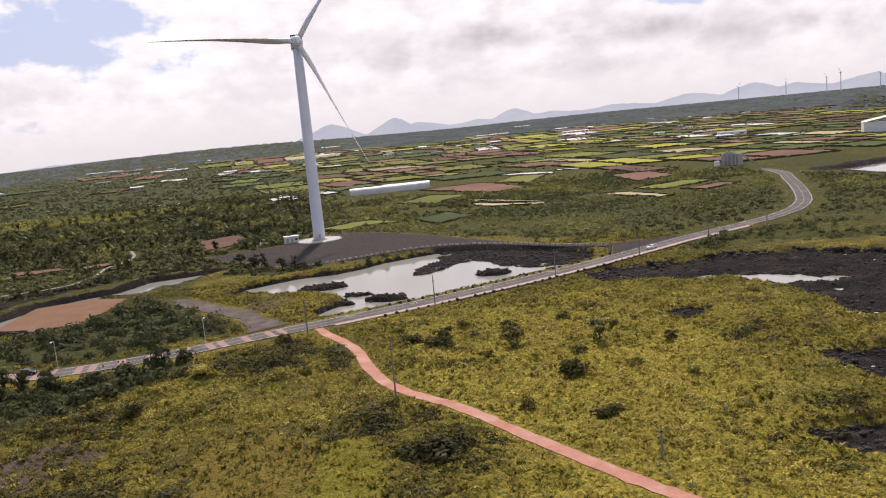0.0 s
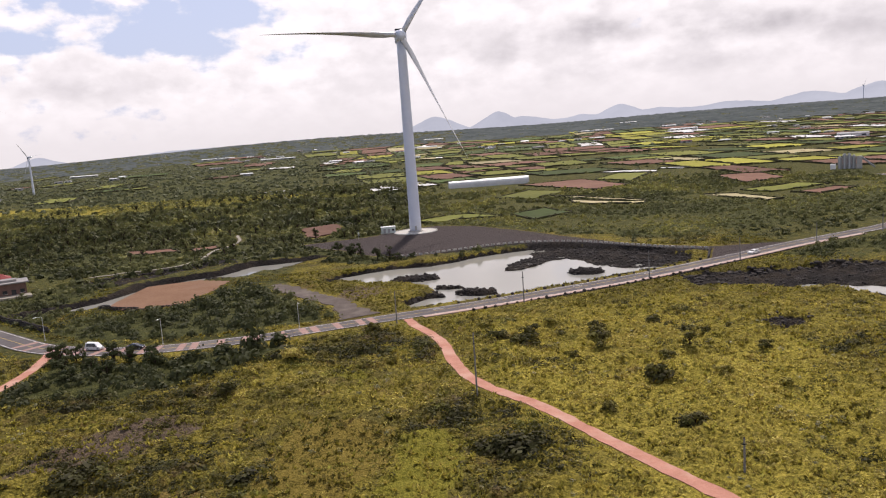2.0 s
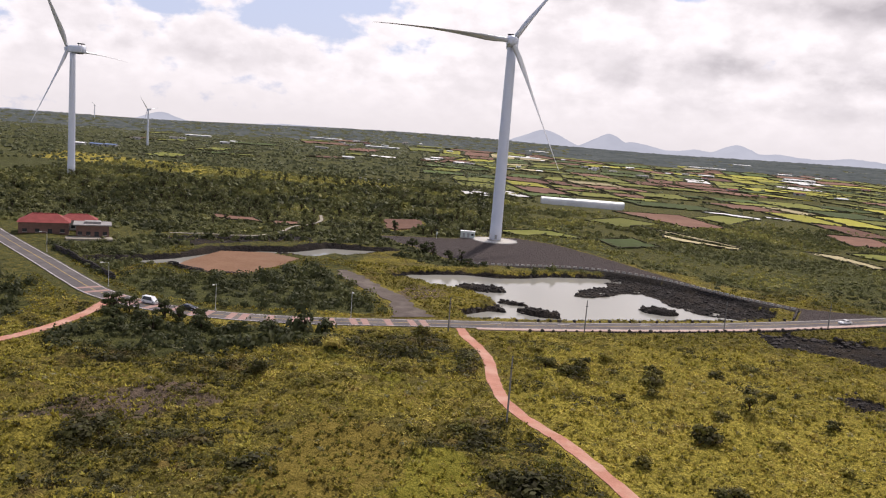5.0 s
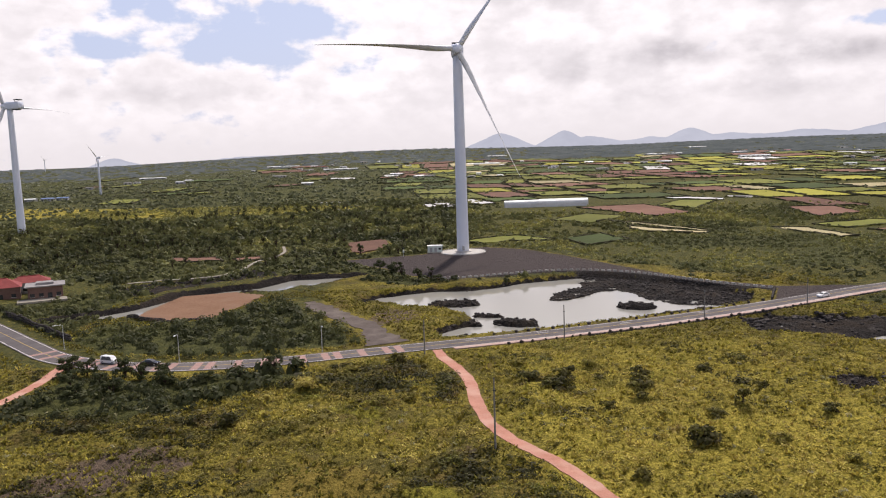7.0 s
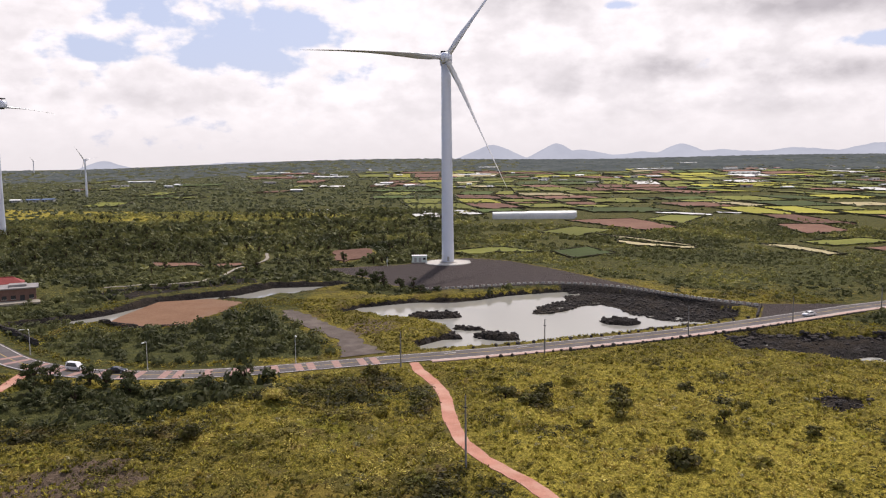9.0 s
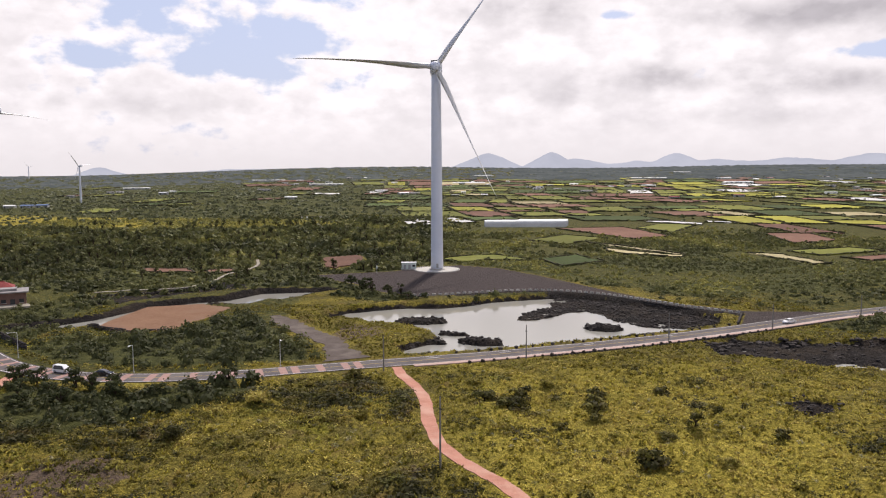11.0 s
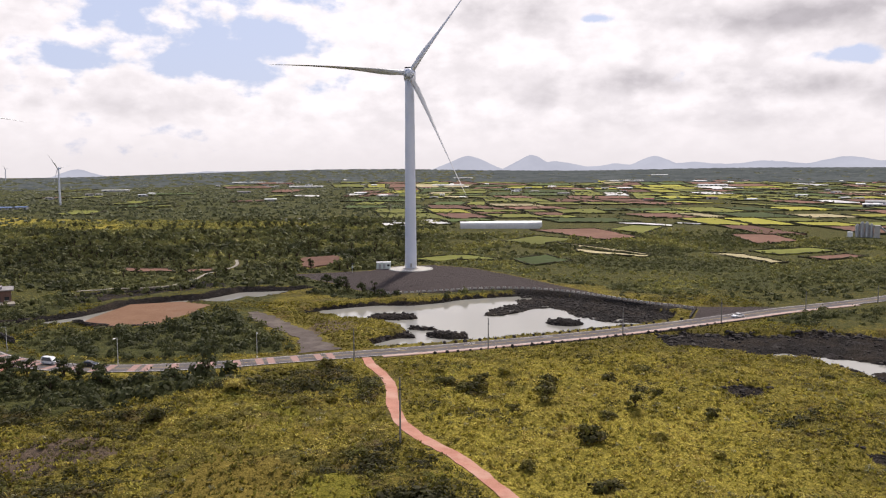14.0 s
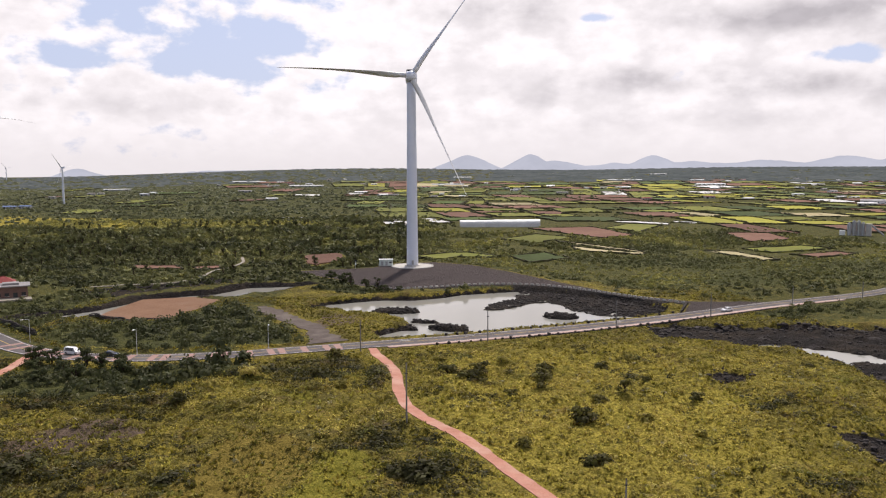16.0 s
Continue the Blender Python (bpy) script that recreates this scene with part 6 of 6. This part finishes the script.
def shrub(at, wide, high, mat, label, category="shrub", group="shrubs", trunk=0.25, seed=0, tint=0.4, name="shrub", leaves_n=8, loose=1.0, each=84):
    t = thing(name, at, label, category, group)
    r = random.Random(seed)
    bm = bmesh.new()
    tube(bm, [((0, 0, -0.3), 0.05 * high), ((0.03 * high, 0, high * trunk), 0.04 * high), ((0, 0.05 * high, high * 0.6), 0.02 * high)], 7)
    for k in range(5):
        a = 2 * math.pi * k / 5 + r.uniform(0, 1)
        tube(bm, [((0, 0, high * trunk * 0.9), 0.025 * high), ((0.55 * wide * math.cos(a), 0.55 * wide * math.sin(a), high * r.uniform(0.5, 0.75)), 0.01 * high)], 5)
    part("trunk", bm, M_BARK, t)
    n = leaves_n
    ang = np.array([2 * math.pi * k / n + r.uniform(-0.5, 0.5) for k in range(n)])
    zz = np.array([high * (trunk + (0.95 - trunk) * r.uniform(0.0, 0.75)) for _ in range(n)])
    rad = np.array([wide * r.uniform(0.25, 0.72) * (1.25 - 0.6 * h / high) for h in zz])
    x, y = np.append(rad * np.cos(ang), 0), np.append(rad * np.sin(ang), 0)
    zz = np.append(zz, high * 0.62)
    size = np.array([loose * wide * r.uniform(0.36, 0.6) for _ in range(n + 1)])
    v, tt = scatter([clump(each, 0.15 if each > 50 else 0.25, seed * 7 + k) for k in range(3)], x, y, zz - size * 0.25, size, size * (0.8 if high < wide * 1.6 else 1.1), np.clip(np.full(n + 1, tint) + np.random.default_rng(seed).normal(0, 0.1, n + 1), 0, 1), seed)
    crown = new("crown", leaf_mesh("crown", v, tt, mat))
    crown.parent = t
    return t


def plant_shrubs():
    k = 0
    spots = [(24.9, -269.4, 3.2, 2.6, 0.25), (-60.4, -251.2, 2.2, 2.8, 0.2), (5.7, -234.9, 3.2, 2.4, 0.35), (0.3, -231.2, 2.6, 2.3, 0.35), (8.8, -228.7, 2.4, 2.6, 0.35), (21.6, -243.6, 2.6, 3.2, 0.3), (25.4, -228.9, 2.4, 2.2, 0.35), (23.3, -237.0, 2.2, 2.0, 0.4), (40.0, -227.7, 2.2, 1.9, 0.35), (38.6, -252.7, 1.6, 2.4, 0.3), (21.8, -293.1, 2.4, 1.8, 0.3), (37.0, -272.3, 2.4, 1.4, 0.55), (-47.7, -231.5, 3.8, 2.6, 0.7), (-55.7, -236.9, 2.6, 1.8, 0.62), (-31.7, -242.8, 2.8, 2.2, 0.45), (-25.7, -239.4, 2.2, 2.0, 0.45), (-66.7, -263.5, 2.0, 1.5, 0.6), (13.3, -249.5, 1.7, 1.4, 0.35), (31.3, -258.6, 1.8, 1.5, 0.4), (47.3, -241.8, 1.8, 1.4, 0.4), (53.3, -257.5, 1.8, 1.4, 0.35), (-0.7, -220.2, 2.2, 1.6, 0.45), (15.3, -221.4, 2.2, 1.7, 0.45), (-38.7, -218.1, 2.2, 1.8, 0.5), (-28.7, -211.6, 2.0, 1.8, 0.35), (45.3, -279.9, 2.0, 1.4, 0.5), (10.3, -283.7, 1.6, 1.3, 0.4)]
    for x, y, w, h, tint in spots:
        k += 1
        w, h, tint = (w * 1.25, h * 1.45, tint - 0.24) if tint < 0.42 else (w, h, tint)
        shrub((x, y, float(land(x, y))), w, h, L_SCRUB, "rounded yellow-green shrub in the meadow" if tint > 0.5 else "dark green bushy shrub in the meadow", seed=k, tint=tint)
    for x, y, w, h in ((-58.2, -212, 3.0, 5.0), (-53, -211, 2.6, 3.6), (-108, -208.5, 3.6, 6.6), (-103.5, -209.5, 2.8, 5.0), (-94, -211, 3.0, 6.8), (-89.5, -212.5, 2.8, 5.4), (-84, -214, 2.6, 4.4), (-104, -218, 3.8, 5), (-98, -216, 3.2, 4.6), (-82, -219, 3.4, 4.4), (-74, -217, 3.2, 3.8), (-92, -224, 3.4, 4.4), (-65, -218, 2.8, 3.2), (-100, -226, 3.2, 4.0)):
        k += 1
        shrub((x, y, float(land(x, y))), w, h, L_PINE, "dark coastal pine beside the road bend", "tree", "pines by the road", 0.12, k, 0.35, "pine_tree", 20, 0.66)
    for x, y, w, h in ((-18, -84, 1.9, 7.5), (-23, -82, 2.6, 7.0), (-30, -74, 2.2, 8.0), (-15, -89, 2.6, 4.0), (-9, -88, 2.4, 2.6), (-34, -62, 3.2, 5.6), (-40, -50, 3.4, 6.0)):
        k += 1
        shrub((x, y, float(land(x, y))), w, h, L_PINE, "slim dark tree at the edge of the gravel pad", "tree", "trees by the pad", 0.2, k, 0.4, "tree", 9)
    tx, ty = scattered(420, -300, 10, -30, 330)
    free = (wooded(tx, ty) >= 0.5) & open_land(tx, ty)
    tx, ty = tx[free], ty[free]
    for x, y, ground_z in zip(tx, ty, land(tx, ty)):
        k += 1
        h = rng.uniform(4, 8.5)
        shrub((x, y, float(ground_z)), h * rng.uniform(0.26, 0.42), h, L_WOOD, "tall dark green tree above the scrub woodland", "tree", "woodland trees", 0.25, k, rng.uniform(0.05, 0.5), "tree", 8, 1.0, 30)


plant_scrub()
plant_shrubs()


# ---- farmland ----
LABELS = ("bright yellow-green crop field edged by stone walls", "mid-green vegetable field edged by stone walls", "dark green crop field edged by stone walls",
          "ploughed red-brown field edged by stone walls", "pale straw-coloured stubble field", "field covered with pale plastic film")


def slab(corners, lift):
    """Top and foot corners of a field's bed."""
    high = land(*np.array(corners).T) + lift
    top = [(cx, cy, float(cz)) for (cx, cy), cz in zip(corners, high)]
    return top + [(cx, cy, z - lift - 1.5) for cx, cy, z in top]


SLAB = ((0, 1, 2, 3), (4, 5, 1, 0), (5, 6, 2, 1), (6, 7, 3, 2), (7, 4, 0, 3))


def field(corners, kind, lift=0.4):
    tagged(new("field", mesh_of("field", slab(corners, lift), np.array(SLAB), M_CROP[kind])), LABELS[kind], "field", "farm fields")


def plot(corners, mat, label, lift=0.5, seed=0):
    """A small field with uneven edges that lies on the land."""
    r = random.Random(seed)
    ring = []
    for (ax, ay), (bx, by) in zip(corners, corners[1:] + corners[:1]):
        n = max(2, int(math.hypot(bx - ax, by - ay) / 6))
        for k in range(n):
            ring.append((ax + (bx - ax) * k / n + r.uniform(-1.3, 1.3), ay + (by - ay) * k / n + r.uniform(-1.3, 1.3)))
    n = len(ring)
    top = [(px, py, float(land(px, py, False)) + lift) for px, py in ring]
    mid = np.mean(top, axis=0)
    verts = top + [(px, py, pz - 1.6) for px, py, pz in top] + [tuple(mid)]
    faces = [(k, (k + 1) % n, 2 * n) for k in range(n)]
    for k in range(n):
        q = (k + 1) % n
        faces += [(k, n + k, n + q), (k, n + q, q)]
    tagged(new("field", mesh_of("field", verts, faces, mat)), label, "field", "farm fields")


def warp(cx, cy):
    """Bends the grid of far fields so that their walls don't run parallel."""
    d = cy + 420
    return cx + 0.10 * d * (float(fbm(np.array(cx / 420), np.array(cy / 300), 78, 2)) - 0.5), cy + 0.17 * d * (float(fbm(np.array(cx / 330), np.array(cy / 420), 77, 2)) - 0.5)


def wall_run(a, b, wide, high, out):
    """A rough low wall between two places, as a few uneven lengths."""
    a, b = np.array(a), np.array(b)
    L = np.linalg.norm(b - a)
    t = (b - a) / L
    nrm = np.array((-t[1], t[0])) * wide / 2
    n = max(2, int(L / (wide * 9)))
    pts = a + (b - a) * np.linspace(0, 1, n + 1)[:, None] + nrm * rng.normal(0, 0.5, (n + 1, 1))
    z = land(pts[:, 0], pts[:, 1])
    for i in range(n):
        if rng.random() < 0.10:
            continue
        h0, h1 = high * rng.uniform(0.6, 1.25, 2)
        out.append([(*(pts[i] + nrm), z[i] + h0), (*(pts[i + 1] + nrm), z[i + 1] + h1), (*(pts[i + 1] - nrm), z[i + 1] + h1), (*(pts[i] - nrm), z[i] + h0),
                    (*(pts[i] + nrm), z[i] - 1), (*(pts[i + 1] + nrm), z[i + 1] - 1), (*(pts[i + 1] - nrm), z[i + 1] - 1), (*(pts[i] - nrm), z[i] - 1)])


def farmland():
    r = random.Random(11)
    hedge, walls, rest = [], [], [[] for _ in M_CROP]
    edge_x, edge_y = [], []
    for outline, kind in PLOTS:
        plot(outline, M_CROP[kind], LABELS[kind], 0.5, len(walls))
        for p, q in zip(outline, outline[1:] + outline[:1]):
            wall_run(p, q, 0.8, 1.0, walls)
            for k in range(int(math.dist(p, q) / 5)):
                f = r.random()
                edge_x.append(p[0] + (q[0] - p[0]) * f + r.uniform(-1.5, 1.5)), edge_y.append(p[1] + (q[1] - p[1]) * f + r.uniform(-1.5, 1.5))
    plot(REDPLOT, M_CROP[3], "bare red-brown soil clearing among the woods", 0.5, 5)
    found = []

    def parcels(x0, y0, x1, y1, big):
        """Splits a block of land into uneven fields."""
        w, h = x1 - x0, y1 - y0
        if w < 78 * big and h < 120 * big:
            found.append((x0, y0, x1, y1))
            return
        f = r.uniform(0.34, 0.66)
        if w / 62 > h / 100:
            parcels(x0, y0, x0 + w * f, y1, big)
            parcels(x0 + w * f, y0, x1, y1, big)
        else:
            parcels(x0, y0, x1, y0 + h * f, big)
            parcels(x0, y0 + h * f, x1, y1, big)

    y = 178.0
    while y < 2250:
        deep, big = r.uniform(150, 260), 1 + 0.8 * max(0.0, y - 500) / 1700
        x = -0.42 * (y + 420) - r.uniform(0, 200)
        while x < 220 + 0.76 * (y + 420):
            wide = r.uniform(180, 340)
            parcels(x, y, x + wide, y + deep, big)
            x += wide
        y += deep
    found.sort(key=lambda p: math.hypot((p[0] + p[2]) / 2 + 15, (p[1] + p[3]) / 2 + 420))
    count = 0
    for x0, y0, x1, y1 in found:
        mx, my = (x0 + x1) / 2, (y0 + y1) / 2
        d = math.hypot(mx + 15, my + 420)
        east = mx > (75 if my < 330 else 20) - (my - 150) * 0.10
        n = float(fbm(np.array([mx / 260]), np.array([my / 260]), 211)[0])
        if r.random() > (0.9 if east else 0.16 if my > 420 else 0.0) or n < 0.30 or d > 2350 * r.uniform(0.9, 1.05) or count > 2300:
            continue
        if float(off_area(np.array([mx]), np.array([my]), SEA)[0]) < 70 or (mx < 160 and mx > 30 and 225 < my < 325):
            continue
        if my < 330 and any(float(off_area(np.array([mx]), np.array([my]), o)[0]) < 34 for o, _ in PLOTS):
            continue
        if float(off_line(np.array([mx]), np.array([my]), ROAD[::4])[0]) < 60:
            continue
        gap, turn = 1.2 + d * 0.0013, r.uniform(-0.05, 0.05)
        corners = [(x0 + gap, y0 + gap), (x1 - gap, y0 + gap + turn * (x1 - x0)), (x1 - gap - turn * (y1 - y0), y1 - gap), (x0 + gap - turn * (y1 - y0), y1 - gap)]
        corners = [warp(*c) for c in corners]
        lift = 0.35 + d * 0.0005
        kind = r.choices(range(6), (15, 33, 17, 26, 6, 4) if east else (1, 26, 40, 22, 3, 4))[0]
        if count < 240:
            field(corners, kind, lift)
        else:
            rest[kind].append(slab(corners, lift))
        for p, q in ((0, 1), (1, 2), (3, 0)):
            wall_run(corners[p], corners[q], max(0.8, d * 0.0010), min(1.0 + d * 0.0007, 2.6), walls)
        hedge.append((corners[0], corners[1], corners[3], x1 - x0, d))
        count += 1
    for kind, slabs in enumerate(rest):
        if slabs:
            faces = (np.arange(len(slabs))[:, None, None] * 8 + np.array(SLAB)[None]).reshape(-1, 4)
            tagged(new("far_fields", mesh_of("far_fields", np.array(slabs).reshape(-1, 3), faces, M_CROP[kind])), "patchwork of distant small farm fields", "fields", kind="stuff")
    faces = (np.arange(len(walls))[:, None, None] * 8 + np.array(SLAB)[None]).reshape(-1, 4)
    tagged(new("field_walls", mesh_of("field_walls", np.array(walls).reshape(-1, 3), faces, M_FIELDWALL)), "low black stone walls between the fields", "walls", kind="stuff")
    hx, hy, hs = [], [], []
    for a, b, c, wide, d in hedge:
        n = max(3, int(wide / (d * 0.0045)))
        for k in range(n):
            if r.random() < 0.34:
                f = (k + r.random()) / n
                hx.append(a[0] + (b[0] - a[0]) * f), hy.append(a[1] + (b[1] - a[1]) * f - 0.3), hs.append(d * 0.0022 * r.uniform(0.5, 1.5))
        for k in range(max(1, n // 8)):
            f = r.random()
            hx.append(a[0] + (c[0] - a[0]) * f - d * 0.002), hy.append(a[1] + (c[1] - a[1]) * f), hs.append(d * 0.0018 * r.uniform(0.5, 1.4))
    hx, hy, hs = hx + edge_x, hy + edge_y, hs + [r.uniform(0.7, 1.8) for _ in edge_x]
    hx, hy, hs = np.array(hx), np.array(hy), np.array(hs)
    v, t = scatter([clump(16, 0.5, 300 + k) for k in range(5)], hx, hy, land(hx, hy), hs, np.minimum(hs, 2.6) * 1.0, np.clip(rng.normal(0.3, 0.2, len(hx)), 0, 1), 6)
    tagged(new("hedges", leaf_mesh("hedges", v, t, L_WOOD)), "dark hedges and wall lines between the fields", "hedge", kind="stuff")


farmland()
